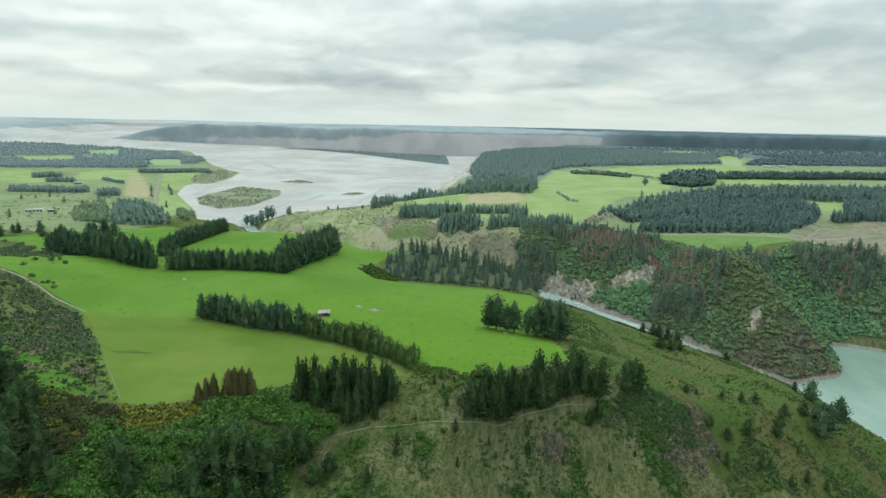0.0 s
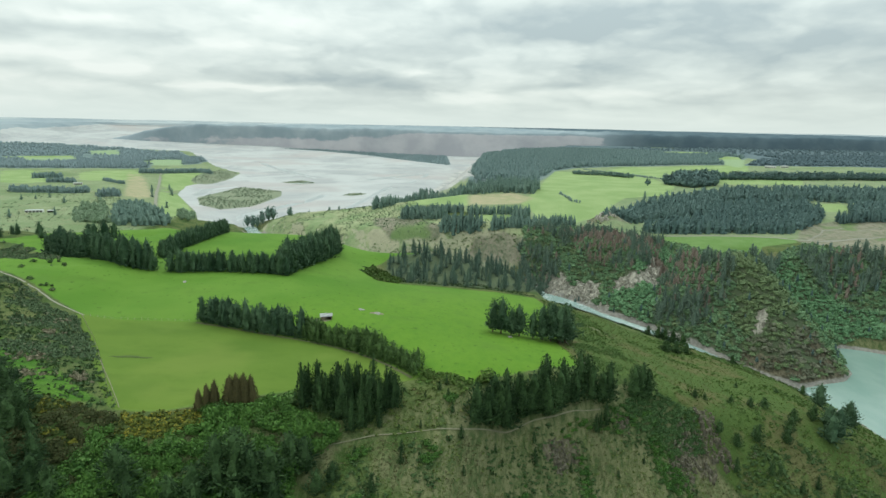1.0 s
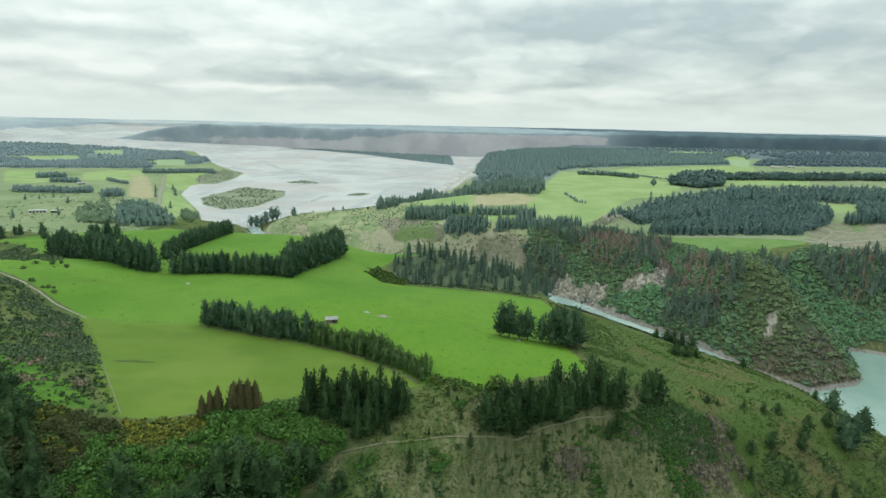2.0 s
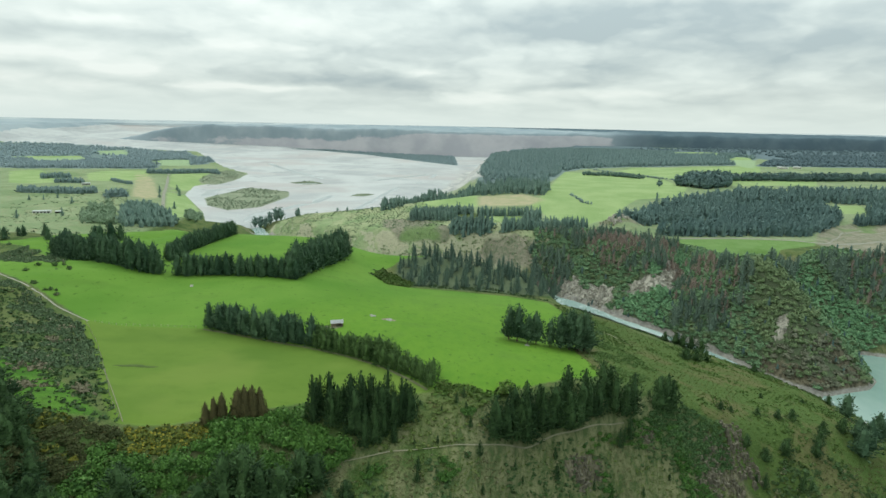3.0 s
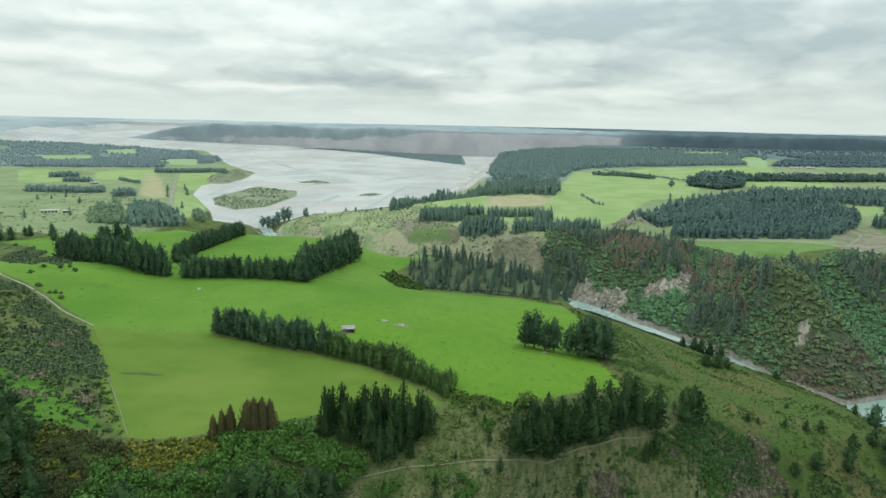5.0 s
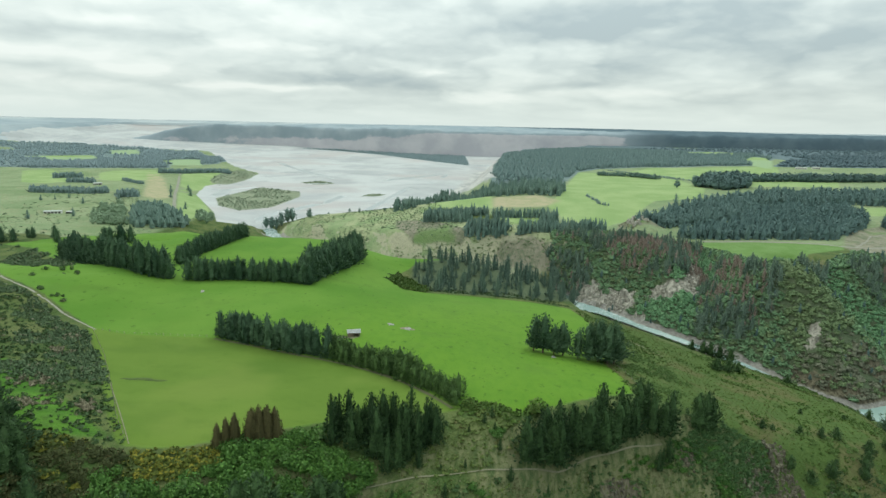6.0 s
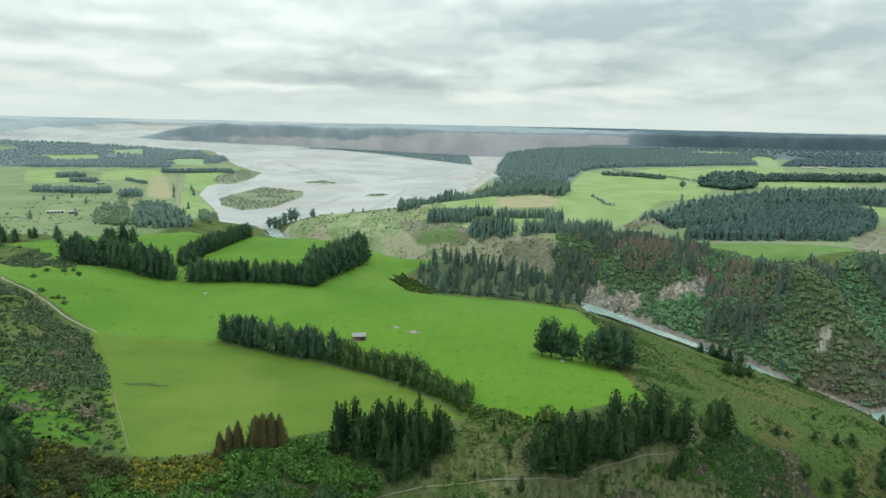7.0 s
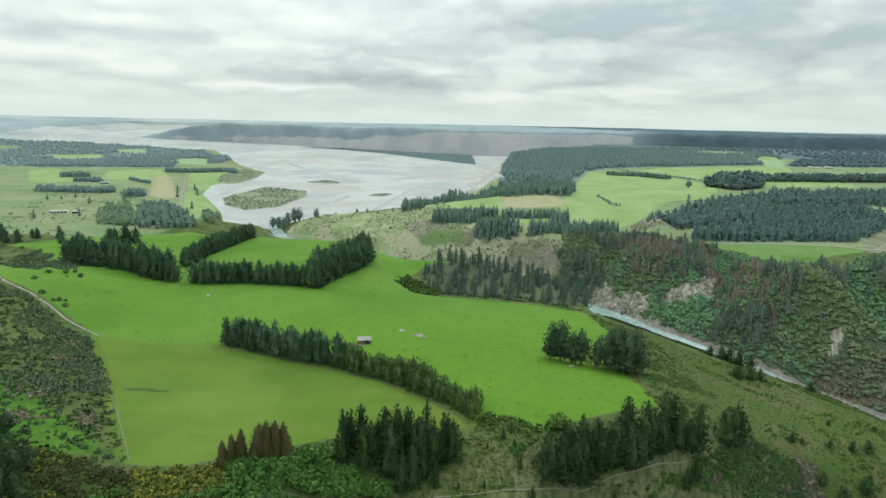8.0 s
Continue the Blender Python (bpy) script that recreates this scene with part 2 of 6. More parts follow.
    bench = m.mix(m.span(m.math("ADD", m.attr("steep"), m.math("MULTIPLY", m.math("SUBTRACT", m.noise(16, 5, 0.65, (1, 0.4, 1)), 0.5), 1.8)), 0.92, 1.06, 0.0, 0.6), bench, (0.36, 0.335, 0.25))
    slope = m.mix(m.span(m.math("ADD", n60, m.math("MULTIPLY", n15, 0.5)), 0.72, 0.90), (0.054, 0.090, 0.022), (0.088, 0.090, 0.036))
    slope = m.mix(m.span(m.noise(2.2, 5, 0.7, (1, 0.5, 1)), 0.50, 0.68, 0.0, 0.55), slope, (0.085, 0.125, 0.034))
    slope = m.mix(m.span(m.noise(9, 5, 0.7, (0.5, 1, 1), warp=0.8), 0.56, 0.66, 0.0, 0.5), slope, (0.055, 0.056, 0.024))
    slash = m.mix(m.span(m.noise(14, 6, 0.7, (1, 0.6, 1), warp=0.8), 0.36, 0.64), (0.220, 0.205, 0.155), (0.120, 0.138, 0.085))
    slash = m.mix(m.span(m.noise(5, 6, 0.75, (1, 0.4, 1), warp=1.0), 0.54, 0.66, 0.0, 0.8), slash, (0.100, 0.105, 0.070))
    slash = m.mix(m.span(m.noise(60, 3, 0.5), 0.55, 0.66, 0.0, 0.8), slash, (0.115, 0.185, 0.062))
    # misty shore and far canopy: haze is mixed into the ground colour
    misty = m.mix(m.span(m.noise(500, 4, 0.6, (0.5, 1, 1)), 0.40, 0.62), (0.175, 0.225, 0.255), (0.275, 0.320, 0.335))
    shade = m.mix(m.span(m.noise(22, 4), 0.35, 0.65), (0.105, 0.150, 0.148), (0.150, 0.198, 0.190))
    # forest, hazy fields and the far green field also hold haze in their colours
    for name, colour, soft in (("slope", slope, 2.0), ("dull", dull, 6.0), ("canopy", shade, 6.0), ("forest", m.mix(m.span(m.noise(70, 5, 0.65), 0.36, 0.64), (0.078, 0.112, 0.124), (0.104, 0.146, 0.158)), 6.0), ("misty", misty, 40.0), ("bench", bench, 6.0), ("slash", slash, 3.0), ("pale", pale, 2.0), ("hazy", (0.215, 0.292, 0.165), 6.0), ("straw", straw, 7.0), ("hazy_lush", m.mix(m.span(n15, 0.35, 0.65), (0.098, 0.176, 0.046), (0.122, 0.200, 0.064)), 1.5), ("meadow", meadow, 2.0), ("lush", lush, 1.0), ("cut", cut, 1.2)):
        c = m.mix(edge(name, soft, name not in ("cut", "straw", "hazy_plain")), c, colour)
    c = m.mix(m.span(m.math("ADD", m.attr("shore"), m.math("MULTIPLY", wob, 0.4)), -0.6, 0.8), c, m.mix(m.span(n4, 0.35, 0.65), (0.17, 0.165, 0.145), (0.27, 0.26, 0.235)))
    # gravel plain, with old channels and silt
    flow = m.noise(120, 6, 0.62, (0.6, 0.5, 1), warp=0.6)
    gravel = m.mix(m.span(flow, 0.36, 0.62), (0.300, 0.315, 0.315), (0.390, 0.405, 0.400))
    gravel = m.mix(m.span(m.noise(45, 6, 0.7, (0.35, 0.8, 1), warp=0.4), 0.56, 0.68, 0.0, 0.7), gravel, (0.225, 0.245, 0.238))
    gravel = m.mix(m.span(m.noise(260, 4, 0.6, (0.5, 0.8, 1), warp=0.5), 0.48, 0.66, 0.0, 0.7), gravel, (0.345, 0.325, 0.312))
    c = m.mix(edge("bed", 1.5), c, gravel)
    sand = m.mix(m.span(m.noise(30, 5, 0.65, (1, 0.4, 0.5)), 0.36, 0.64), (0.27, 0.28, 0.27), (0.40, 0.395, 0.37))
    c = m.mix(m.span(m.math("ADD", m.attr("river_cliff"), m.math("MULTIPLY", m.math("SUBTRACT", n15, 0.5), 0.5)), 0.22, 0.40), c, sand)
    # floor of the far wooded flat, coloured blue-grey with haze
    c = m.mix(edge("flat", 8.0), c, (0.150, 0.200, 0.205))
    c = m.mix(edge("isle", 3.0), c, m.mix(m.span(n15, 0.35, 0.65), (0.135, 0.178, 0.112), (0.205, 0.222, 0.152)))
    hi = m.math("ADD", m.math("MULTIPLY", n1, 0.35), m.math("MULTIPLY", n4, 1.3))
    calm = m.math("MULTIPLY", hi, m.span(m.attr("lush"), -1.0, 1.0, 1.0, 0.12))
    return m.done(c, 0.95, calm, 0.9, 0.12)


LAND = ground_material()
PINE = leaf_material("pine_needles", (0.011, 0.029, 0.011), (0.056, 0.104, 0.036))
PINE_BELT = leaf_material("belt_pine_needles", (0.023, 0.052, 0.029), (0.078, 0.134, 0.066))
# farther pines are paler and bluer: distance haze put into the needle colours
PINE_RIM = leaf_material("hazed_rim_needles", (0.060, 0.102, 0.080), (0.134, 0.188, 0.136))
PINE_SLATE_HAZE = leaf_material("hazed_slate_woods", (0.185, 0.246, 0.256), (0.234, 0.298, 0.306))
PINE_FAR_HAZE = leaf_material("pine_needles_far_haze", (0.140, 0.204, 0.196), (0.186, 0.252, 0.238))
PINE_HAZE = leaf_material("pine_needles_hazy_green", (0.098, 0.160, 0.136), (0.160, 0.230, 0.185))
PINE_BLUE_HAZE = leaf_material("hazed_blue_forest", (0.078, 0.118, 0.132), (0.112, 0.158, 0.170))
PINE_MID_HAZE = leaf_material("pine_needles_mid_haze", (0.074, 0.124, 0.118), (0.122, 0.184, 0.164))
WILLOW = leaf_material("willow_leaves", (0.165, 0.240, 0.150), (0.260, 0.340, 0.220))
# far shrubs: leaf green lightened and greyed to carry haze
BUSH_HAZE = leaf_material("hazed_shrub_leaves", (0.100, 0.150, 0.085), (0.175, 0.225, 0.130))
# bush across the gorge: leaf colours raised and blued to include haze
BANK_BROAD = leaf_material("hazed_native_bush", (0.090, 0.192, 0.102), (0.168, 0.292, 0.144))
BANK_DEEP = leaf_material("hazed_deep_green_bush", (0.080, 0.152, 0.084), (0.158, 0.252, 0.126))
BANK_OLIVE = leaf_material("hazed_olive_green_bush", (0.104, 0.155, 0.074), (0.190, 0.240, 0.116))
BANK_DULL = leaf_material("hazed_olive_bush", (0.100, 0.112, 0.076), (0.172, 0.178, 0.124))
CYPRESS = leaf_material("rusty_cypress", (0.044, 0.042, 0.017), (0.088, 0.080, 0.033))
RUSTY = leaf_material("dying_pine_needles", (0.178, 0.144, 0.120), (0.280, 0.230, 0.194))
BROAD = leaf_material("broad_leaves", (0.018, 0.054, 0.012), (0.080, 0.168, 0.030), (0.12, 0.20, 0.065), 0.06)
SHRUB_GREEN = leaf_material("mid_green_shrub_leaves", (0.030, 0.068, 0.022), (0.086, 0.150, 0.050), (0.12, 0.17, 0.07), 0.06)
SHRUB_LIGHT = leaf_material("light_green_shrub_leaves", (0.056, 0.104, 0.028), (0.128, 0.196, 0.060))
BUSH = leaf_material("shrub_leaves", (0.030, 0.060, 0.020), (0.072, 0.120, 0.040), (0.13, 0.13, 0.07), 0.06)
GREY_SCRUB = leaf_material("grey_scrub_leaves", (0.044, 0.076, 0.036), (0.100, 0.148, 0.070), (0.17, 0.16, 0.11), 0.05)
GORSE = leaf_material("flowering_gorse", (0.030, 0.050, 0.013), (0.075, 0.095, 0.020), (0.15, 0.15, 0.022), 0.25)
FERN = leaf_material("bracken", (0.066, 0.102, 0.026), (0.125, 0.165, 0.046), (0.13, 0.12, 0.05), 0.10)
GORSE_BLOOM = leaf_material("gorse_in_bloom", (0.044, 0.068, 0.014), (0.110, 0.130, 0.022), (0.215, 0.195, 0.026), 0.30)
OLIVE_BUSH = leaf_material("olive_shrub_leaves", (0.036, 0.070, 0.014), (0.092, 0.152, 0.030), (0.13, 0.15, 0.05), 0.08)
BROWN_BUSH = leaf_material("brown_green_scrub", (0.026, 0.036, 0.012), (0.064, 0.076, 0.026), (0.13, 0.115, 0.05), 0.08)
DRY_FERN = leaf_material("dry_bracken", (0.074, 0.084, 0.033), (0.155, 0.160, 0.076), (0.19, 0.18, 0.11), 0.15)
BARK = plain_material("bark", (0.05, 0.038, 0.028), (0.12, 0.095, 0.07), 1.2, 0.9, 0.05)

# ---- the lie of the land: heights in metres, z = 0 on the main terrace ----
FAR0, FARK = 2500.0, 2350.0


def far_fold(x, y, z):
    """Distances past 2.5 km are drawn in towards 4.85 km, with heights in proportion, so that the plain ends at the horizon."""
    d = np.hypot(x, y - 20.0)
    e = np.maximum(d - FAR0, 0.0)
    s = np.where(d > FAR0, (FAR0 + e / (1 + e / FARK)) / np.maximum(d, 1.0), 1.0)
    return x * s, (y - 20.0) * s + 20.0, 114.0 + (z - 114.0) * s


def sstep(a, b, v):
    t = np.clip((v - a) / (b - a), 0.0, 1.0)
    return t * t * (3 - 2 * t)


def ramp(v, soft=12.0):
    return soft * np.logaddexp(0.0, v / soft)


def smin(a, b, k):
    h = np.clip(0.5 + 0.5 * (b - a) / k, 0.0, 1.0)
    return b + (a - b) * h - k * h * (1 - h)


HASH = np.random.RandomState(11).rand(256, 256)


def vnoise(x, y):
    xi, yi = np.floor(x), np.floor(y)
    fx, fy = x - xi, y - yi
    fx, fy = fx * fx * (3 - 2 * fx), fy * fy * (3 - 2 * fy)
    i0, j0 = xi.astype(int) % 256, yi.astype(int) % 256
    i1, j1 = (i0 + 1) % 256, (j0 + 1) % 256
    a = HASH[i0, j0] * (1 - fx) + HASH[i1, j0] * fx
    b = HASH[i0, j1] * (1 - fx) + HASH[i1, j1] * fx
    return (a * (1 - fy) + b * fy) * 2 - 1


def fbm(x, y, size, octaves=4):
    out, amp = 0.0, 1.0
    for k in range(octaves):
        out = out + amp * vnoise(x / size * 2 ** k + 17.3 * k, y / size * 2 ** k + 5.1 * k)
        amp *= 0.5
    return out


def line_dist(x, y, pts, closed=False):
    """Distance to a line of points; inside a closed one it is counted as positive, outside as negative."""
    best = np.full(np.shape(x), 1e18)
    inside = np.zeros(np.shape(x), bool)
    n = len(pts)
    for i in range(n if closed else n - 1):
        (ax, ay), (bx, by) = pts[i], pts[(i + 1) % n]
        dx, dy = bx - ax, by - ay
        t = np.clip(((x - ax) * dx + (y - ay) * dy) / (dx * dx + dy * dy + 1e-9), 0, 1)
        best = np.minimum(best, (x - ax - t * dx) ** 2 + (y - ay - t * dy) ** 2)
        if closed and ay != by:
            inside ^= ((ay > y) != (by > y)) & (x < ax + (y - ay) * dx / dy)
    best = np.sqrt(best)
    return np.where(inside, best, -best) if closed else best


BED = -76.0     # level of the wide gravel plain
GORGE = [(-420, 1100), (-365, 1030), (-330, 960), (-200, 830), (-60, 745), (40, 722), (95, 690), (109, 654), (142, 628), (172, 590), (205, 562), (232, 536), (256, 503), (276, 466), (300, 444)]
SIDE_VALLEYS = [[(208, 566), (232, 615), (250, 655), (262, 712)], [(384, 548), (374, 590), (350, 632), (338, 668)]]
LAKE = [(302, 455), (324, 463), (350, 472), (368, 490), (384, 538), (395, 552), (412, 547), (433, 535), (520, 500), (700, 460), (760, 380), (700, 330), (500, 200), (330, 120), (120, 40), (-60, 0), (-60, -60), (600, -80), (600, 100), (420, 200), (352, 270), (336, 330), (324, 398), (309, 440)]
PLAIN = [(-425, 1030), (-372, 1030), (-365, 1080), (-180, 1166), (-130, 1200), (-165, 1240), (-120, 1340), (-60, 1400), (-45, 1480), (-30, 1700), (-12, 1900), (12, 2150), (30, 2350), (60, 2480), (150, 2680), (170, 3100), (420, 3400), (640, 3800), (600, 4100), (400, 4100), (100, 4000), (-300, 4000), (-650, 4220), (-1412, 4770), (-2070, 5000), (-2700, 5900), (-2800, 7500), (-4000, 16000), (-9834, 15900), (-6457, 9557), (-5784, 7954), (-5693, 7355), (-3988, 4760), (-3848, 4592), (-3225, 4071), (-2731, 4038), (-2126, 3595), (-1852, 3499), (-1563, 3421), (-1313, 2960), (-970, 2340), (-780, 2110), (-733, 1860), (-776, 1670), (-710, 1470), (-540, 1195), (-488, 1090)]


def river_level(x, y):
    return np.interp(y, [430, 505, 585, 655, 760, 1030], [-96.0, -93.0, -82.0, -78.0, -77.0, -76.0])


def ground_height(x, y):
    x, y = np.asarray(x, float), np.asarray(y, float)
    # main terrace, falling off towards the north-east
    u = 0.6 * x + 0.8 * y
    near = -(0.03 + 0.16 * sstep(-165, -35, x)) * (ramp(u - 238, 10) - ramp(u - 500, 15))
    near = near + 0.7 * fbm(x, y, 90, 2)
    near = near + 15 * np.exp(-((x - 12) / 55) ** 2 - ((y - 605) / 45) ** 2) + 15 * np.exp(-((x + 42) / 46) ** 2 - ((y - 606) / 34) ** 2)
    # rise to the west of the fields
    w = -(x + 112) * 0.80 - (y - 196) * 0.60 + ramp(y - 330, 15) * 0.62
    near = near + (0.36 * ramp(w, 4) - 0.36 * ramp(w - 45, 15)) * sstep(480, 380, y)
    near = near + 3.5 * sstep(300, 200, y) * sstep(-40, -100, x)
    west = sstep(-330, -600, x) * sstep(480, 860, y)
    near = near * (1 - west) + (-36 + 2.0 * fbm(x, y, 200, 3)) * west
    near = near - 14 * sstep(1000, 1800, y) - 12 * sstep(1800, 2600, y)
    edge_n = np.interp(x, [-700, -420, -330, -60, 40, 120], [560, 560, 622, 630, 650, 640])
    near = near - 0.42 * (ramp(y - edge_n, 10) - ramp(y - edge_n - 130, 20)) * sstep(-520, -340, x)
    # scarp in front of the terrace and the slope down to the gorge
    s = (x - 75) * 0.354 - (y - 268) * 0.937 + 3 * fbm(x, y, 40, 3)
    k = 0.62 + 0.95 * sstep(0, 35, x) - 0.2 * sstep(80, 110, x) - 0.7 * sstep(140, 190, x)
    near = near - k * (ramp(s, 4) - ramp(s - 32, 8)) - 0.5 * ramp(s - 32, 8)
    e = (x - 80) * 0.977 - (y - 268) * 0.211
    near = near - 0.25 * ramp(e, 8)
    rough = sstep(6, 30, s) + sstep(10, 60, e) + sstep(5, 40, w)
    near = near + np.clip(rough, 0, 1) * (1.6 * fbm(x, y, 28, 4))
    near = near + 11 * np.exp(-((x - 236) / 55) ** 2 - ((y - 382) / 78) ** 2) - 3.5 * np.exp(-((x - 185) / 45) ** 2 - ((y - 492) / 28) ** 2)
    near = np.maximum(near, -99 + 0.5 * np.clip(-y - 130, 0, 180)) - 0.01
    # land across the gorge
    far = -20 + 20 * sstep(760, 1100, y) + 5 * sstep(300, 700, x) + 1.5 * fbm(x, y, 160, 3)
    far = far - 36 * sstep(40, -260, x) * sstep(1250, 1000, y)
    far = far + 19 * np.exp(-((x - 222) / 26) ** 2 - ((y - 802) / 28) ** 2)
    far = far + 24 * sstep(430, 600, x) * sstep(780, 640, y)
    g = line_dist(x, y, GORGE)
    across = sstep(-25, 25, (x - np.interp(y, [300, 400, 430, 444, 466, 503, 536, 562, 590, 628, 654], [700, 430, 340, 300, 276, 256, 232, 205, 172, 142, 109])))
    across = np.where((y > 654) & (x < 109), sstep(-25, 25, 0.7 * (y - np.interp(x, [-420, -365, -330, -200, -60, 40, 95, 109], [1100, 1030, 960, 830, 745, 722, 690, 654]))), across)
    across = np.where((y > 654) & (x >= 109), np.maximum(across, sstep(-25, 25, 0.7 * (y - 654))), across)
    across = across * (1 - sstep(-380, -450, x) * sstep(4600, 4200, y))
    land = near * (1 - across) + far * across
    gully = 9 * fbm(x + 0.4 * y, y * 0.6 - x * 0.3, 70, 4)
    level = river_level(x, y)
    half = np.interp(y, [430, 500, 560, 610, 660], [9, 9, 7, 10, 13]) + 2 * vnoise(x / 60, y / 60)
    lie = (1 - across) * sstep(60, 105, x)
    bank = level - 2.5 + np.maximum(g - half, 0) * (1.1 + lie * (np.interp(y, [430, 455, 500, 560], [1.6, 0.9, 0.50, 0.42]) - 1.1)) + gully * np.clip((g - half) / 30, 0, 1) * (0.3 + 0.7 * across)
    land = smin(land, bank, 8)
    land = land + 13 * np.exp(-((x - 292) / 26) ** 2 - ((y - 512) / 30) ** 2)
    land = land + 9 * np.exp(-(line_dist(x, y, [(308, 606), (304, 548), (318, 522), (330, 506)]) / 13) ** 2)
    for valley, foot in zip(SIDE_VALLEYS, (-82.0, -94.0)):
        d = line_dist(x, y, valley)
        up = np.clip(np.hypot(x - valley[0][0], y - valley[0][1]) / 150, 0, 1.3)
        land = smin(land, foot + 62 * up ** 0.8 + 0.75 * d + 0.4 * gully, 8)
    lake = line_dist(x, y, LAKE, True)
    land = smin(land, -98.5 - lake * (0.8 + 0.2 * across) + gully * np.clip(-lake / 30, 0, 1) * (0.3 + 0.7 * across), 8)
    # the wide bed
    p = line_dist(x, y, PLAIN, True)
    edge = 0.30 + 0.6 * sstep(-250, -100, x) * sstep(1250, 1400, y) + 0.7 * sstep(-850, -1000, x) * sstep(2000, 2300, y)
    bars = BED + 0.18 * fbm(x * 0.6 + y * 0.25, y * 0.22, 90, 3) + 0.1
    land = np.where(p > 0, bars, smin(land, BED - p * edge + 2, 6))
    land = land + 3.2 * fbm(x, y, 38, 3) * sstep(440, 480, x) * sstep(600, 640, y) * sstep(880, 840, y) * sstep(900, 700, x)
    plain_out = sstep(5000, 12000, y) * 10 + 40 * sstep(9000, 13000, y) * np.maximum(fbm(x, y, 5000, 3), 0)
    return land + plain_out * (p < 0)

# ---- building tools ----
def mesh_of(name, v, f, material, smooth=False):
    """A mesh from an array of points and an array of triangles or quads."""
    me = bpy.data.meshes.new(name)
    f = np.asarray(f, np.int32)
    n, k = f.shape
    me.vertices.add(len(v))
    me.vertices.foreach_set("co", np.asarray(v, np.float32).ravel())
    me.loops.add(n * k)
    me.loops.foreach_set("vertex_index", f.ravel())
    me.polygons.add(n)
    me.polygons.foreach_set("loop_start", np.arange(0, n * k, k, dtype=np.int32))
    me.polygons.foreach_set("loop_total", np.full(n, k, np.int32))
    me.polygons.foreach_set("use_smooth", np.full(n, smooth))
    me.materials.append(material)
    me.update(calc_edges=True)
    return me


def part(name, bm, material, parent, label=""):
    me = bpy.data.meshes.new(name)
    bmesh.ops.recalc_face_normals(bm, faces=bm.faces)
    bm.to_mesh(me)
    bm.free()
    me.materials.append(material)
    ob = new(name, me)
    ob.parent = parent
    return tagged(ob, label)


def box(bm, x0, x1, y0, y1, z0, z1, bevel=0.0):
    r = bmesh.ops.create_cube(bm, size=1.0)["verts"]
    bmesh.ops.scale(bm, verts=r, vec=(x1 - x0, y1 - y0, z1 - z0))
    bmesh.ops.translate(bm, verts=r, vec=((x0 + x1) / 2, (y0 + y1) / 2, (z0 + z1) / 2))
    if bevel:
        bmesh.ops.bevel(bm, geom=list({e for q in r for e in q.link_edges}), offset=bevel, segments=1, affect="EDGES")
    return bm


OCTA = np.array([(1, 0, 0), (-1, 0, 0), (0, 1, 0), (0, -1, 0), (0, 0, 1), (0, 0, -1)], float)
OCTA_F = np.array([(0, 2, 4), (2, 1, 4), (1, 3, 4), (3, 0, 4), (2, 0, 5), (1, 2, 5), (3, 1, 5), (0, 3, 5)])


def clumps(centres, along, size, rng, jitter=0.3):
    """Small uneven clumps of leaves: centres (n, 3), long axes (n, 3), half sizes (n, 3)."""
    n = len(centres)
    d = along / (np.linalg.norm(along, axis=1, keepdims=True) + 1e-9)
    p = np.cross(d, rng.normal(size=(n, 3)))
    p /= np.linalg.norm(p, axis=1, keepdims=True) + 1e-9
    q = np.cross(d, p)
    k = OCTA[None] * (1 + jitter * rng.uniform(-1, 1, (n, 6, 3)) + 0 * d[:, None])
    k = k + 0.22 * jitter * rng.normal(size=(n, 6, 3))
    k = k * size[:, None]
    v = centres[:, None] + k[..., :1] * d[:, None] + k[..., 1:2] * p[:, None] + k[..., 2:] * q[:, None]
    f = OCTA_F[None] + 6 * np.arange(n)[:, None, None]
    return v.reshape(-1, 3), f.reshape(-1, 3)


def sprays(roots, ways, length, width, rng):
    """Thin blades that break up an outline."""
    n = len(roots)
    d = ways / (np.linalg.norm(ways, axis=1, keepdims=True) + 1e-9)
    s = np.cross(d, rng.normal(size=(n, 3)))
    s /= np.linalg.norm(s, axis=1, keepdims=True) + 1e-9
    v = np.stack([roots - s * width[:, None], roots + s * width[:, None], roots + d * length[:, None]], 1)
    return v.reshape(-1, 3), np.arange(3 * n).reshape(-1, 3)


def boughs(centres, ways, length, width, rng, blades=3, spread=0.45):
    """Tufts of a few pointed leaves or needle sprays each, folded along the middle."""
    n = len(centres)
    c = np.repeat(centres, blades, 0) + rng.normal(size=(n * blades, 3)) * (0.22 * np.repeat(length, blades))[:, None]
    d = np.repeat(ways / (np.linalg.norm(ways, axis=1, keepdims=True) + 1e-9), blades, 0) + spread * rng.normal(size=(n * blades, 3))
    d /= np.linalg.norm(d, axis=1, keepdims=True) + 1e-9
    s = np.cross(d, np.array([0.0, 0.0, 1.0]) + 0.6 * rng.normal(size=(n * blades, 3)))
    s /= np.linalg.norm(s, axis=1, keepdims=True) + 1e-9
    le = (np.repeat(length, blades) * rng.uniform(0.7, 1.25, n * blades))[:, None]
    w = (np.repeat(width, blades) * rng.uniform(0.7, 1.25, n * blades))[:, None]
    sag = np.array([0, 0, -0.35]) * w
    v = np.stack([c - 0.5 * le * d, c + w * s + sag, c + 0.5 * le * d, c - w * s + sag], 1)
    f = np.array([(0, 1, 2), (0, 2, 3)])[None] + 4 * np.arange(n * blades)[:, None, None]
    return v.reshape(-1, 3), f.reshape(-1, 3)


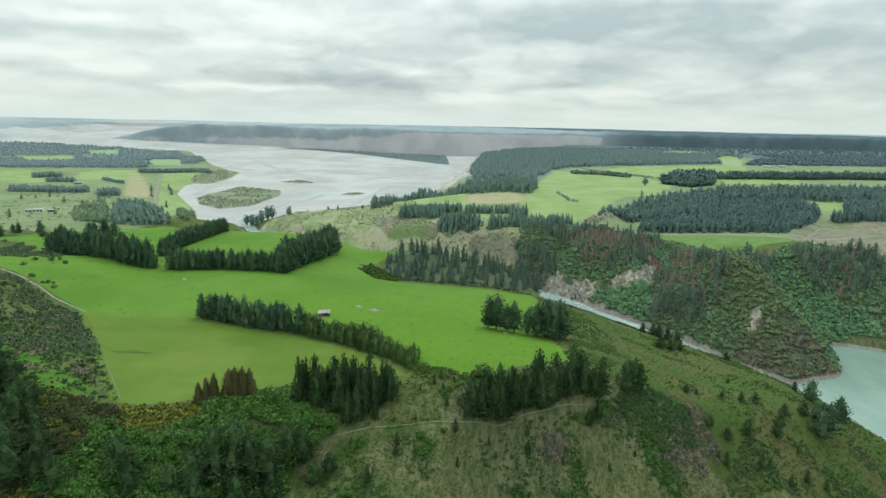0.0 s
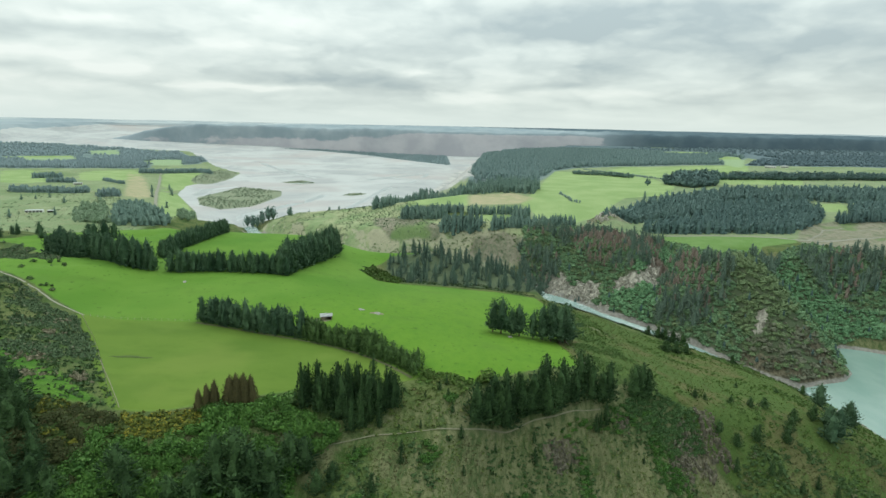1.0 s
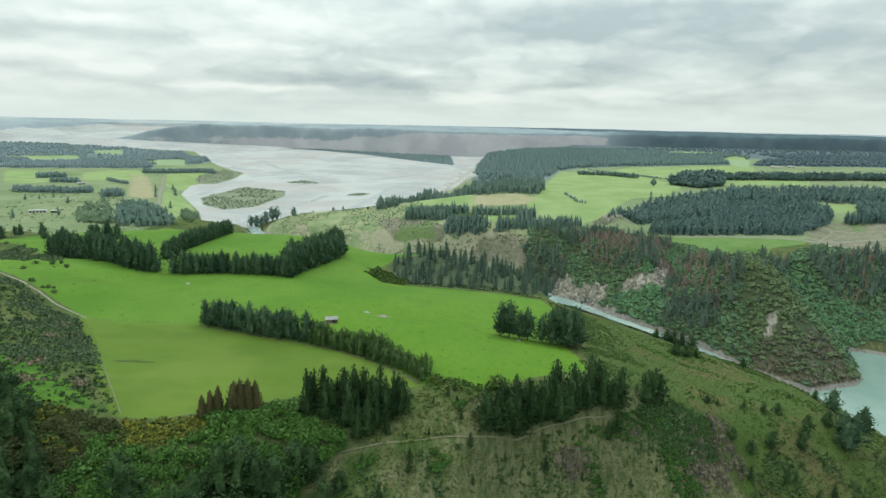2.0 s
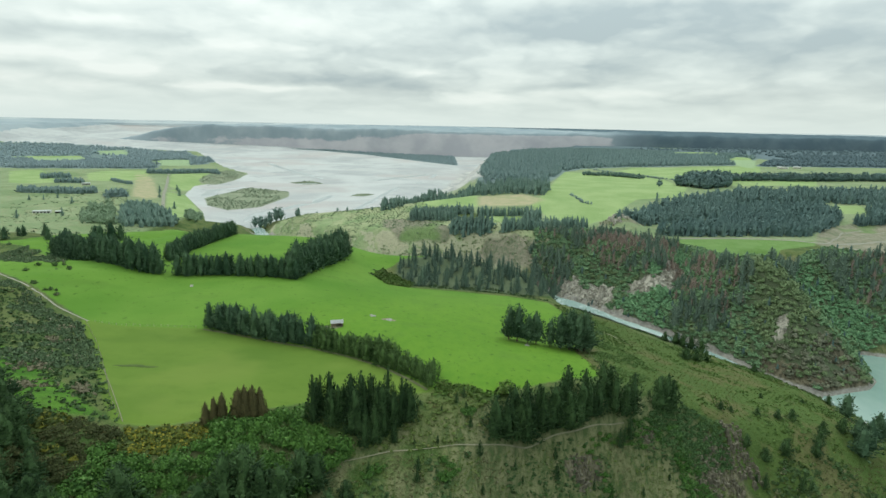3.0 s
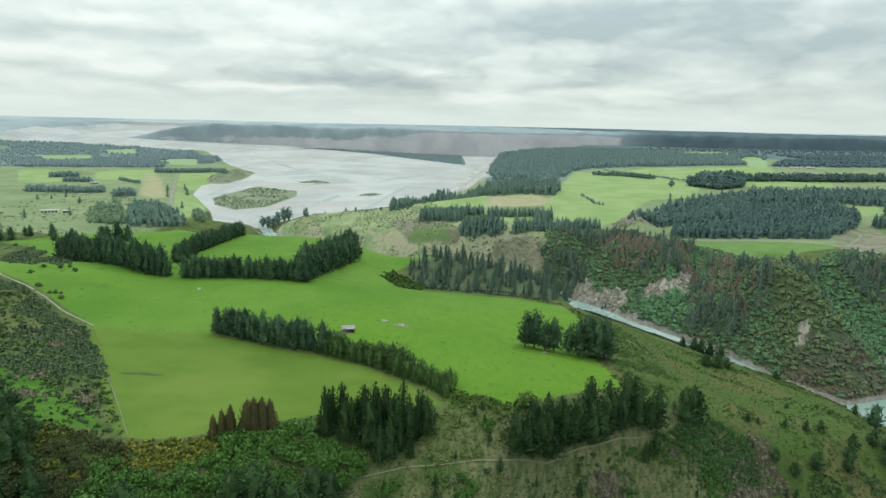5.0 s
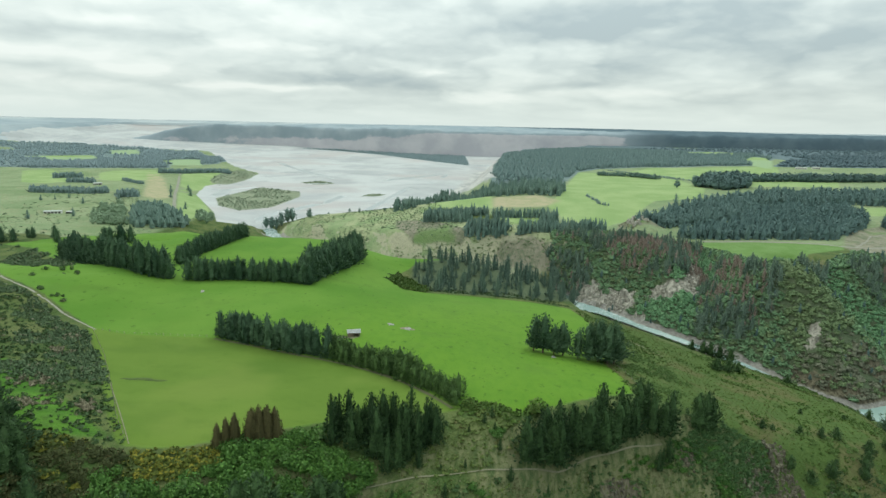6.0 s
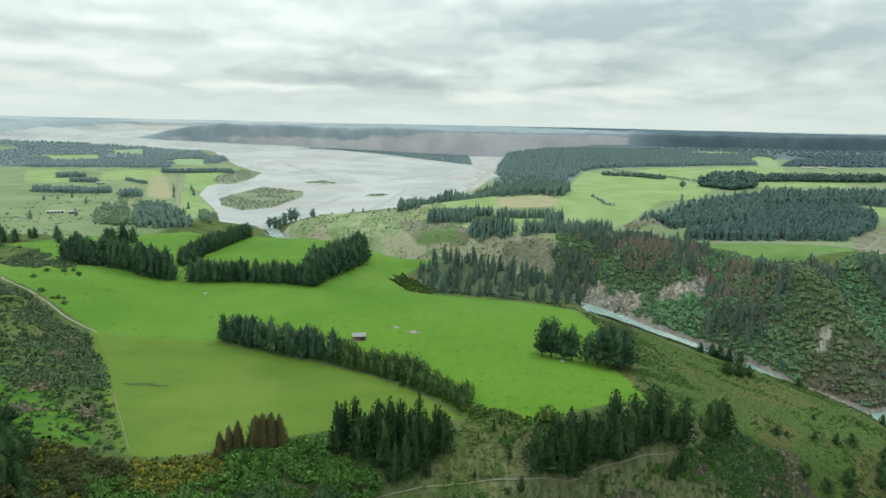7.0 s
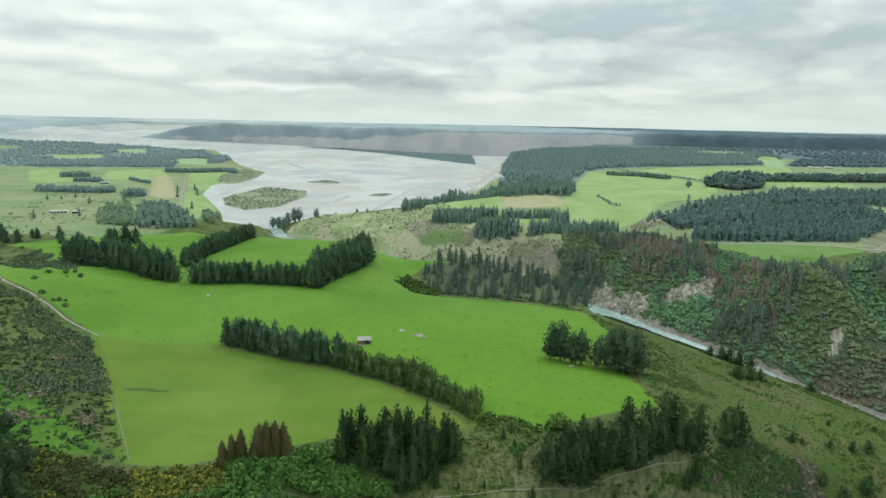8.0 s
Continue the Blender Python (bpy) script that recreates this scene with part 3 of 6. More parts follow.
def leafy(centres, out, size, rng, turn=0.32):
    """Single leaf sprays that face outwards: lozenges with uneven corners."""
    n = len(centres)
    d = out / (np.linalg.norm(out, axis=1, keepdims=True) + 1e-9) + turn * rng.normal(size=(n, 3))
    d /= np.linalg.norm(d, axis=1, keepdims=True) + 1e-9
    p = np.cross(d, rng.normal(size=(n, 3)))
    p /= np.linalg.norm(p, axis=1, keepdims=True) + 1e-9
    q = np.cross(d, p)
    k = size[:, None]
    v = np.stack([centres + k * (a * p * rng.uniform(0.6, 1.3, (n, 1)) + b * q * rng.uniform(0.6, 1.3, (n, 1)) - 0.25 * abs(a) * d) for a, b in ((1, 0), (0, 1), (-1, 0), (0, -1))], 1)
    f = np.array([(0, 1, 3), (1, 2, 3)])[None] + 4 * np.arange(n)[:, None, None]
    return v.reshape(-1, 3), f.reshape(-1, 3)


def joined(*pieces):
    vs, fs, k = [], [], 0
    for v, f in pieces:
        vs.append(v), fs.append(f + k)
        k += len(v)
    return np.concatenate(vs), np.concatenate(fs)


def conifer_crown(seed, h=20.0, r=4.2, count=150, taper=0.65, bare=0.03, blades=110, fat=1.0, lift=0.45, ragged=0.36, core=0.45):
    """A crown of many small boughs round a dense core: full at the foot, uneven, drawn to a blunt tip."""
    rng = np.random.RandomState(seed)
    lobe, twist = rng.uniform(0, 6.283, 4), rng.uniform(2.0, 5.0)

    def girth(t, q):
        g = np.minimum(1.0, (t + 0.08) / 0.2) ** 0.6 * np.maximum(1 - t, 0.0) ** taper
        g = g * (1 + ragged * (np.sin(2 * q + lobe[0] + twist * t) * 0.6 + np.sin(3 * q + lobe[1] - 7 * t) * 0.5 + np.sin(11 * t + lobe[2] + q) * 0.5))
        return r * g + 0.12

    def shell(n, a, b):
        t = 1 - rng.uniform(0.0, 1.0, n) ** 0.72
        q = rng.uniform(0, 6.283, n)
        d = girth(t, q) * rng.uniform(a, b, n)
        return t, q, np.stack([d * np.cos(q), d * np.sin(q), h * (bare + (1 - bare) * t)], 1)

    t, q, c = shell(count, 0.66, 1.1)
    way = np.stack([np.cos(q), np.sin(q), lift + 0.9 * t + rng.uniform(-0.35, 0.35, count)], 1)
    k = fat * (0.55 + 0.45 * (1 - t)) * rng.uniform(0.7, 1.3, count) * (r / 4.2) ** 0.6
    half = count // 2
    pieces = [clumps(c[:half], way[:half], np.stack([1.2 * k, 0.55 * k, 0.48 * k], 1)[:half], rng, 0.4), boughs(c[half:], way[half:], 2.1 * k[half:], 0.26 * k[half:], rng, 3, 0.5)]
    sides, rings = 9, 7
    v, f = [], []
    for i in range(rings):
        tt = i / (rings - 1)
        for j in range(sides):
            qq = 6.283 * j / sides
            d = girth(np.array(tt), np.array(qq)) * core
            v.append((d * math.cos(qq), d * math.sin(qq), h * (bare + (0.97 - bare) * tt)))
    for i in range(rings - 1):
        for j in range(sides):
            a, b = i * sides + j, i * sides + (j + 1) % sides
            f += [(a, b, b + sides), (a, b + sides, a + sides)]
    pieces.append((np.array(v), np.array(f)))
    if blades:
        t, q, c = shell(blades, 0.9, 1.08)
        way = np.stack([np.cos(q), np.sin(q), 0.5 + 1.2 * t + rng.uniform(-0.4, 0.6, blades)], 1)
        pieces.append(sprays(c, way, fat * rng.uniform(0.7, 1.4, blades), fat * rng.uniform(0.10, 0.18, blades), rng))
    pieces.append(clumps(np.array([(0, 0, h * 0.97), (0.1, 0, h * 1.0)]), np.array([(0, 0.1, 1.0), (0.1, 0, 1.0)]), np.array([(0.9, 0.4, 0.4), (0.8, 0.22, 0.22)]) * fat, rng, 0.2))
    return joined(*pieces)


def far_conifer(seed, h, r, count, taper=0.55):
    """A distant conifer: a dark core under ragged outward boughs, fuller below, with a narrow top."""
    rng = np.random.RandomState(seed)
    lobe = rng.uniform(0, 6.283, 2)
    t = 1 - rng.uniform(0, 1, count) ** 0.75
    q = rng.uniform(0, 6.283, count)
    g = r * np.minimum(1.0, (t + 0.15) / 0.3) ** 0.5 * (1 - t) ** taper * (1 + 0.22 * np.sin(2 * q + lobe[0] + 5 * t) + 0.18 * np.sin(9 * t + lobe[1])) + 0.15
    c = np.stack([g * np.cos(q) * 0.82, g * np.sin(q) * 0.82, h * (0.04 + 0.92 * t)], 1)
    way = np.stack([np.cos(q), np.sin(q), 0.5 + 0.9 * t], 1)
    k = r * (0.30 + 0.22 * (1 - t))
    v, f = boughs(c, way, 2.0 * k, 0.55 * k, rng, 1, 0.35)
    core, faces = [], []
    for z, w in ((0.02, 0.64), (0.50, 0.58)):
        core += [(r * w * math.cos(1.571 * a + z), r * w * math.sin(1.571 * a + z), h * z) for a in range(4)]
    core.append((0, 0, h))
    for a in range(4):
        e = (a + 1) % 4
        faces += [(a, e, e + 4), (a, e + 4, a + 4), (4 + a, 4 + e, 8)]
    return joined((v, f), (np.array(core), np.array(faces)))


def round_crown(seed, r=2.0, h=2.2, lobes=7, leaves=14, size=0.36, lift=0.0, core=True):
    """A broad crown: rounded lobes of small leaf sprays heaped over a dark core."""
    rng = np.random.RandomState(seed)
    q = rng.uniform(0, 6.283, lobes)
    k = (np.arange(lobes) + 0.5) / lobes
    rad = r * 0.72 * np.sqrt(np.maximum(1 - k ** 2, 0.02)) * rng.uniform(0.75, 1.15, lobes)
    mid = np.stack([rad * np.cos(q * 0 + 2.4 * np.arange(lobes) + q[0]), rad * np.sin(2.4 * np.arange(lobes) + q[0]), lift + h * (0.15 + 0.55 * k)], 1)
    big = r * rng.uniform(0.36, 0.58, lobes)
    d = rng.normal(size=(lobes, leaves, 3))
    d[..., 2] = np.abs(d[..., 2]) * 1.1 - 0.25
    d /= np.linalg.norm(d, axis=2, keepdims=True)
    c = mid[:, None] + d * big[:, None, None] * np.array([1, 1, 0.85 * h / r])
    pieces = [leafy(c.reshape(-1, 3), d.reshape(-1, 3), size * rng.uniform(0.7, 1.35, lobes * leaves), rng)]
    if core:
        pieces.append(clumps(np.array([[0, 0, lift + h * 0.28]]), np.array([[0.1, 0, 1.0]]), np.array([[h * 0.52, r * 0.86, r * 0.86]]), rng, 0.15))
    return joined(*pieces)


def tapered(h, r0, r1, sides=7, bend=0.0, seed=0, rings=5):
    rng = np.random.RandomState(seed)
    v, f = [], []
    for i in range(rings):
        t = i / (rings - 1)
        r = (r0 + (r1 - r0) * t) * (1.35 if i == 0 else 1.0)
        ox, oy = bend * t * t + rng.uniform(-0.05, 0.05), rng.uniform(-0.05, 0.05)
        v += [(ox + r * math.cos(6.283 * j / sides), oy + r * math.sin(6.283 * j / sides), -0.5 + (h + 0.5) * t) for j in range(sides)]
    for i in range(rings - 1):
        for j in range(sides):
            a, b = i * sides + j, i * sides + (j + 1) % sides
            f += [(a, b, b + sides), (a, b + sides, a + sides)]
    return np.array(v), np.array(f)


def spot(x, y):
    """Where a thing stands at (x, y): place and scale."""
    z = float(ground_height(x, y))
    fx, fy, fz = far_fold(np.array(float(x)), np.array(float(y)), np.array(z))
    return float(fx), float(fy), float(fz), float((114.0 - fz) / (114.0 - z))


def in_patch(pts, spacing, seed, loose=0.5):
    """Uneven spacing over a patch of the plan."""
    rng = np.random.RandomState(seed)
    xs, ys = [p[0] for p in pts], [p[1] for p in pts]
    gx, gy = np.meshgrid(np.arange(min(xs), max(xs), spacing), np.arange(min(ys), max(ys), spacing))
    gx = (gx + rng.uniform(-loose, loose, gx.shape) * spacing).ravel()
    gy = (gy + rng.uniform(-loose, loose, gy.shape) * spacing).ravel()
    keep = line_dist(gx, gy, pts, True) > 0
    return gx[keep], gy[keep]


def along(pts, spacing, seed, loose=0.25, side=0.0):
    """Even steps along a line of the plan."""
    rng = np.random.RandomState(seed)
    out = []
    for (ax, ay), (bx, by) in zip(pts, pts[1:]):
        d = math.hypot(bx - ax, by - ay)
        for i in range(max(1, int(d / spacing))):
            t = (i + 0.5) * spacing / d
            out.append((ax + (bx - ax) * t + rng.uniform(-loose, loose) * spacing - side * (by - ay) / d, ay + (by - ay) * t + rng.uniform(-loose, loose) * spacing + side * (bx - ax) / d))
    return out


def strewn(name, x, y, shapes, scale, material, label, category, seed, sink=0.15, tall=1.0):
    """Many plants that nobody could count, as one object: shapes are (points, triangles)."""
    rng = np.random.RandomState(seed)
    n = len(x)
    if not n:
        return None
    z = ground_height(x, y)
    fx, fy, fz = far_fold(x, y, z)
    k = (114.0 - fz) / (114.0 - z) * scale[0] * (scale[1] / scale[0]) ** rng.rand(n)
    kz = k * rng.uniform(0.8, 1.25, n) * tall
    turn = rng.uniform(0, 6.283, n)
    which = rng.randint(0, len(shapes), n)
    vs, fs, base = [], [], 0
    for i, (sv, sf) in enumerate(shapes):
        m = which == i
        if not m.any():
            continue
        c, s = np.cos(turn[m])[:, None], np.sin(turn[m])[:, None]
        v = np.stack([fx[m][:, None] + k[m][:, None] * (c * sv[:, 0] - s * sv[:, 1]), fy[m][:, None] + k[m][:, None] * (s * sv[:, 0] + c * sv[:, 1]), fz[m][:, None] - sink * k[m][:, None] + kz[m][:, None] * sv[:, 2]], 2)
        f = sf[None] + len(sv) * np.arange(m.sum())[:, None, None] + base
        vs.append(v.reshape(-1, 3)), fs.append(f.reshape(-1, 3))
        base += m.sum() * len(sv)
    return tagged(new(name, mesh_of(name, np.concatenate(vs), np.concatenate(fs), material)), label, category, kind="stuff")

# ---- fields, woods and tracks on the plan ----
MAIN_FIELD = [(-460, 462), (-345, 396), (-289, 363), (-251, 341), (-225, 326), (-212, 318), (-187, 287), (-161, 252), (-136, 218), (-123, 203), (-103, 207), (-75, 223), (-42, 241), (-16, 243), (-2, 252), (15, 247), (29, 254), (73, 284), (74, 308), (70, 332), (86, 401), (91, 485), (84, 526), (47, 532), (-2, 520), (-39, 502), (-60, 489), (-73, 515), (-74, 548), (-58, 590), (-15, 612), (-6, 622), (-40, 634), (-90, 640), (-144, 640), (-238, 640), (-330, 620), (-400, 560), (-440, 530), (-395, 512), (-350, 478), (-318, 440), (-300, 410), (-330, 412), (-400, 450)]
CUT_FIELD = [(-213, 318), (-187, 315), (-139, 314), (-78, 293), (-36, 272), (-6, 247), (-16, 243), (-42, 241), (-75, 223), (-103, 207), (-124, 202), (-137, 218), (-162, 252), (-188, 287)]
RIGHT_FIELD = [(267, 712), (274, 738), (330, 744), (440, 734), (428, 706), (373, 680), (342, 640), (312, 600), (303, 624), (268, 671)]
MEADOW = [(-238, 262), (-198, 250), (-160, 226), (-128, 204), (-150, 195), (-180, 192), (-235, 235)]
PALE_RIGHT = [
    [(-75, 958), (-89, 1292), (30, 1015), (29, 926)], [(32, 819), (33, 862), (105, 871), (101, 830)],
    [(115, 944), (158, 1084), (272, 1569), (382, 1573), (471, 1381), (455, 1192), (392, 1044), (301, 1010), (243, 909), (214, 858), (165, 801), (130, 807), (126, 907)],
    [(382, 1573), (512, 1349), (823, 1642), (960, 1925), (500, 1727)], [(558, 1230), (744, 1247), (826, 1389), (612, 1355)],
    [(560, 912), (640, 925), (655, 978), (590, 972)], [(1010, 2319), (887, 1927), (928, 1889), (1202, 2482), (1253, 2685)], [(969, 2774), (1169, 2742), (1330, 3100), (1069, 3067)]]
PALE_LEFT = [
    [(-1108, 1392), (-993, 1350), (-1043, 1491), (-1314, 1792), (-1413, 1780)], [(-979, 1496), (-902, 1481), (-857, 1561), (-1027, 1891), (-1152, 1834), (-1128, 1727)],
    [(-740, 1445), (-739, 1641), (-758, 2037), (-817, 1973), (-926, 1839)], [(-502, 968), (-435, 877), (-531, 1163), (-701, 1467), (-731, 1424)],
    [(-1870, 2361), (-1642, 2488), (-1800, 2730), (-2033, 2569)], [(-1348, 2462), (-1254, 2595), (-1061, 2290), (-1211, 2231)]]
HAZY_FIELDS = [[(-1894, 2500), (-1718, 2618), (-1480, 2260), (-1640, 2190)], [(-2005, 3145), (-1946, 3354), (-1650, 2860), (-1760, 2780)], [(-1350, 2568), (-1220, 2592), (-1040, 2220), (-1140, 2160)], [(1026, 2908), (1231, 2818), (1143, 2616), (936, 2651)], [(1028, 2303), (1157, 2357), (904, 1841), (875, 1826), (920, 2061)]]
STRAW = [[(29, 934), (30, 1010), (111, 1040), (143, 991), (112, 944)], [(-1009, 1775), (-980, 1789), (-809, 1513), (-655, 1243), (-626, 1128), (-665, 1153), (-802, 1406)]]
SLASH = [[(432, 710), (460, 760), (510, 830), (571, 860), (760, 870), (760, 560), (560, 590), (474, 614), (474, 640), (450, 675)], [(-122, 903), (-83, 888), (-45, 847), (-9, 796), (-17, 780), (-83, 806), (-113, 852)], [(186, 792), (206, 784), (240, 788), (252, 806), (238, 826), (200, 822)], [(25, 763), (35, 776), (74, 772), (106, 744), (111, 726), (98, 723), (52, 747)]]
DULL = [[(-1100, 1150), (-892, 1320), (-729, 1200), (-655, 1150), (-500, 1090), (-440, 900), (-430, 650), (-520, 600), (-900, 700)], [(-340, 960), (-300, 1040), (-180, 1120), (-120, 1060), (-20, 860), (130, 800), (60, 768), (-60, 780), (-180, 860)], [(300, 1180), (1200, 1150), (2500, 1500), (2500, 2300), (1000, 2000), (400, 1720)], [(464, 612), (560, 592), (640, 540), (520, 530), (505, 570), (466, 598)], [(-1900, 1300), (-1900, 2300), (-1300, 2300), (-780, 2050), (-760, 1650), (-700, 1450), (-520, 1080), (-900, 1100), (-1300, 1100)]]
ISLES = [[(-578, 1304), (-640, 1428), (-625, 1690), (-480, 1607), (-449, 1500), (-455, 1300), (-505, 1240)], [(-560, 1860), (-500, 1930), (-440, 1850), (-490, 1800)], [(-300, 1540), (-280, 1610), (-235, 1600), (-255, 1550)], [(-830, 2053), (-779, 2105), (-732, 1853), (-752, 1672), (-800, 1750)]]
FAR_FLAT = [(-1262, 4230), (-848, 4220), (-416, 4050), (-60, 3800), (-20, 2850), (-104, 2950), (-247, 3150), (-569, 3640), (-946, 4040)]
WOODS_NEAR = [
    [(212, 792), (296, 840), (414, 889), (477, 1049), (380, 997), (284, 912)], [(254, 757), (361, 762), (451, 766), (498, 806), (560, 870), (598, 949), (525, 968), (443, 951), (380, 860), (300, 815)],
    [(637, 941), (670, 955), (1000, 985), (1000, 880), (760, 868), (598, 852)], [(455, 990), (499, 1089), (584, 1079), (693, 1095), (756, 1089), (1000, 1150), (1000, 1010), (684, 983), (610, 990), (541, 997)],
    [(-132, 960), (-95, 975), (-95, 1295), (34, 1016), (111, 1045), (153, 1018), (168, 1110), (150, 1150), (100, 1230), (40, 1290), (-20, 1240), (-70, 1340), (-110, 1330), (-150, 1240), (-150, 1150)]]
WOODS_FAR = [
    [(45, 1300), (100, 1230), (150, 1150), (200, 1330), (270, 1590), (342, 1700), (900, 1960), (1230, 2500), (1290, 2800), (700, 3100), (330, 2950), (260, 2740), (160, 2520), (115, 2350), (90, 2126), (65, 1850), (45, 1500), (48, 1440)],
    [(1340, 2300), (1430, 2820), (2400, 3000), (4000, 2500), (3500, 1700), (1600, 2050), (960, 1930), (1240, 2380)],
    [(-1470, 1853), (-1363, 1859), (-1259, 1914), (-1600, 2420), (-1850, 2320)], [(-1252, 1902), (-1152, 1943), (-1068, 2006), (-1250, 2350), (-1640, 2480), (-1600, 2420)],
    [(-1169, 2202), (-1070, 2214), (-1040, 2328), (-1150, 2700), (-1500, 2800), (-1450, 2500)], [(-463, 775), (-540, 913), (-587, 1080), (-429, 865), (-443, 800)], [(-2477, 2916), (-2374, 3187), (-1794, 2793), (-1394, 2119), (-1546, 1821)], [(-1841, 2890), (-1764, 3205), (-1600, 3350), (-1095, 2460), (-1168, 2202), (-1326, 2204)], [(-3700, 4200), (-3225, 3980), (-2731, 3950), (-2300, 3620), (-2400, 3250), (-3600, 3500)],
    [(-2238, 2830), (-1842, 2872), (-1700, 3300), (-2344, 3800), (-2772, 3400)], [(760, 3150), (1200, 3600), (2600, 4150), (5200, 4200), (6500, 2700), (3800, 2600), (2400, 2950), (1480, 2850)]]
PADDOCK_GROVE = [(450, 1245), (536, 1385), (615, 1370), (546, 1205), (480, 1160)]
TREE_ROWS = [
    ([(568, 847), (660, 851)], 3, 14), ([(400, 1206), (412, 1208)], 1, 18), ([(615, 1340), (709, 1358), (808, 1379), (900, 1404), (1100, 1440)], 3, 24),
    ([(-76, 868), (-12, 838)], 5, 17), ([(-11, 878), (22, 877)], 2, 15), ([(27, 865), (105, 875)], 2, 13), ([(-13, 790), (45, 780)], 4, 16), ([(57, 781), (113, 770), (173, 788)], 4, 15),
    ([(264, 768), (300, 774), (352, 778)], 2, 12), ([(99, 805), (117, 845)], 3, 20), ([(-960, 1757), (-875, 1810), (-791, 1892)], 5, 15), ([(-907, 1163), (-806, 1142), (-750, 1180)], 3, 15), ([(-690, 1110), (-656, 1130)], 4, 17),
    ([(-1117, 1516), (-1068, 1561)], 3, 16), ([(-1001, 1402), (-943, 1430)], 4, 14), ([(-915, 1498), (-816, 1413)], 2, 9), ([(302, 1475), (368, 1454), (420, 1389)], 4, 13), ([(434, 1465), (471, 1381)], 1, 5), ([(195, 1045), (200, 1008), (202, 971), (218, 959)], 1, 6), ([(369, 1655), (440, 1490), (508, 1328)], 1, 5)]
MISTY_SHORE = [[(-3600, 4350), (-4076, 5000), (-5600, 7300), (-6457, 9557), (-9800, 15900), (-16000, 24000), (-40000, 26000), (-40000, 9000), (-9000, 5200)]]
FAR_LAND = [[(-900, 1050), (-420, 1180), (-420, 1900), (-1000, 2400), (-1300, 3000), (-1600, 3500), (-3200, 4200), (-9000, 4600), (-9000, 1050)], [(-150, 1130), (-60, 960), (120, 790), (250, 745), (600, 690), (900, 560), (9000, 900), (9000, 4400), (300, 4200), (90, 2400), (-20, 1600), (-100, 1330)]]
BENCH_LAND = [(-345, 1010), (-180, 1120), (-100, 1100), (-20, 860), (140, 800), (140, 762), (108, 735), (60, 722), (-20, 735), (-100, 770), (-160, 815), (-250, 900)]
HAZY_PLAIN = [(-70000, 3500), (-3600, 3800), (-1800, 4000), (1500, 4000), (5000, 3800), (70000, 3000), (70000, 70000), (-70000, 70000)]
FAR_BANK = [(94, 728), (118, 678), (150, 626), (208, 566), (240, 536), (262, 503), (284, 470), (300, 462), (355, 482), (380, 538), (396, 557), (417, 560), (440, 548), (500, 525), (500, 572), (462, 600), (468, 640), (445, 678), (432, 690), (375, 648), (302, 618), (255, 710), (210, 770), (150, 790), (100, 772)]
BLUFFS = [([(118, 252), (121, 263), (132, 272)], 5), ([(132, 272), (141, 280), (152, 285)], 10), ([(52, 237), (64, 242)], 4), ([(90, 262), (94, 264)], 3), ([(170, 284), (175, 284)], 4), ([(270, 496), (282, 482), (294, 470), (312, 464), (332, 472), (352, 482)], 8), ([(322, 500), (338, 488)], 9)]
CLIFFS = [([(120, 684), (140, 658), (168, 640)], 13), ([(190, 628), (208, 618), (222, 616), (240, 648)], 9), ([(288, 509), (293, 517)], 6), ([(161, 617), (172, 610)], 6), ([(205, 800), (228, 806)], 16), ([(-60, 1365), (-10, 1400), (5, 1500), (20, 1700), (40, 1900), (60, 2150), (80, 2400)], 60)]
PINEWOOD = [(-58, 528), (-38, 516), (16, 533), (63, 547), (92, 560), (112, 600), (90, 640), (40, 655), (-30, 640), (-62, 590)]
EAST_SLOPE = [(96, 520), (150, 470), (200, 460), (240, 450), (300, 440), (316, 360), (322, 300), (272, 280), (159, 262), (132, 283), (112, 284), (96, 284), (73, 283), (72, 308), (68, 332), (84, 400), (89, 440), (88, 526)]
TRACK = [(-420, 436), (-340, 395), (-289, 360), (-251, 338), (-225, 323), (-206, 315)]
FOOTPATH = [(-41, 207), (-27, 212), (-18, 215), (-4, 218), (9, 223), (24, 233), (43, 243), (62, 251), (80, 261)]
ROAD = [(280, 742), (340, 749), (420, 736), (445, 718), (520, 700), (700, 690)]
FARM_ROAD = [(-528, 1012), (-620, 1190), (-713, 1373), (-820, 1600), (-930, 1828)]
SPUR_TRACK = [(98, 470), (102, 440), (108, 415), (122, 392)]


def grid_line(stops):
    """Steps that widen away from the middle: (end, step, growth)."""
    out = [stops[0]]
    for end, step, growth in stops[1:]:
        while out[-1] < end:
            out.append(out[-1] + step)
            step *= growth
    return np.array(out)


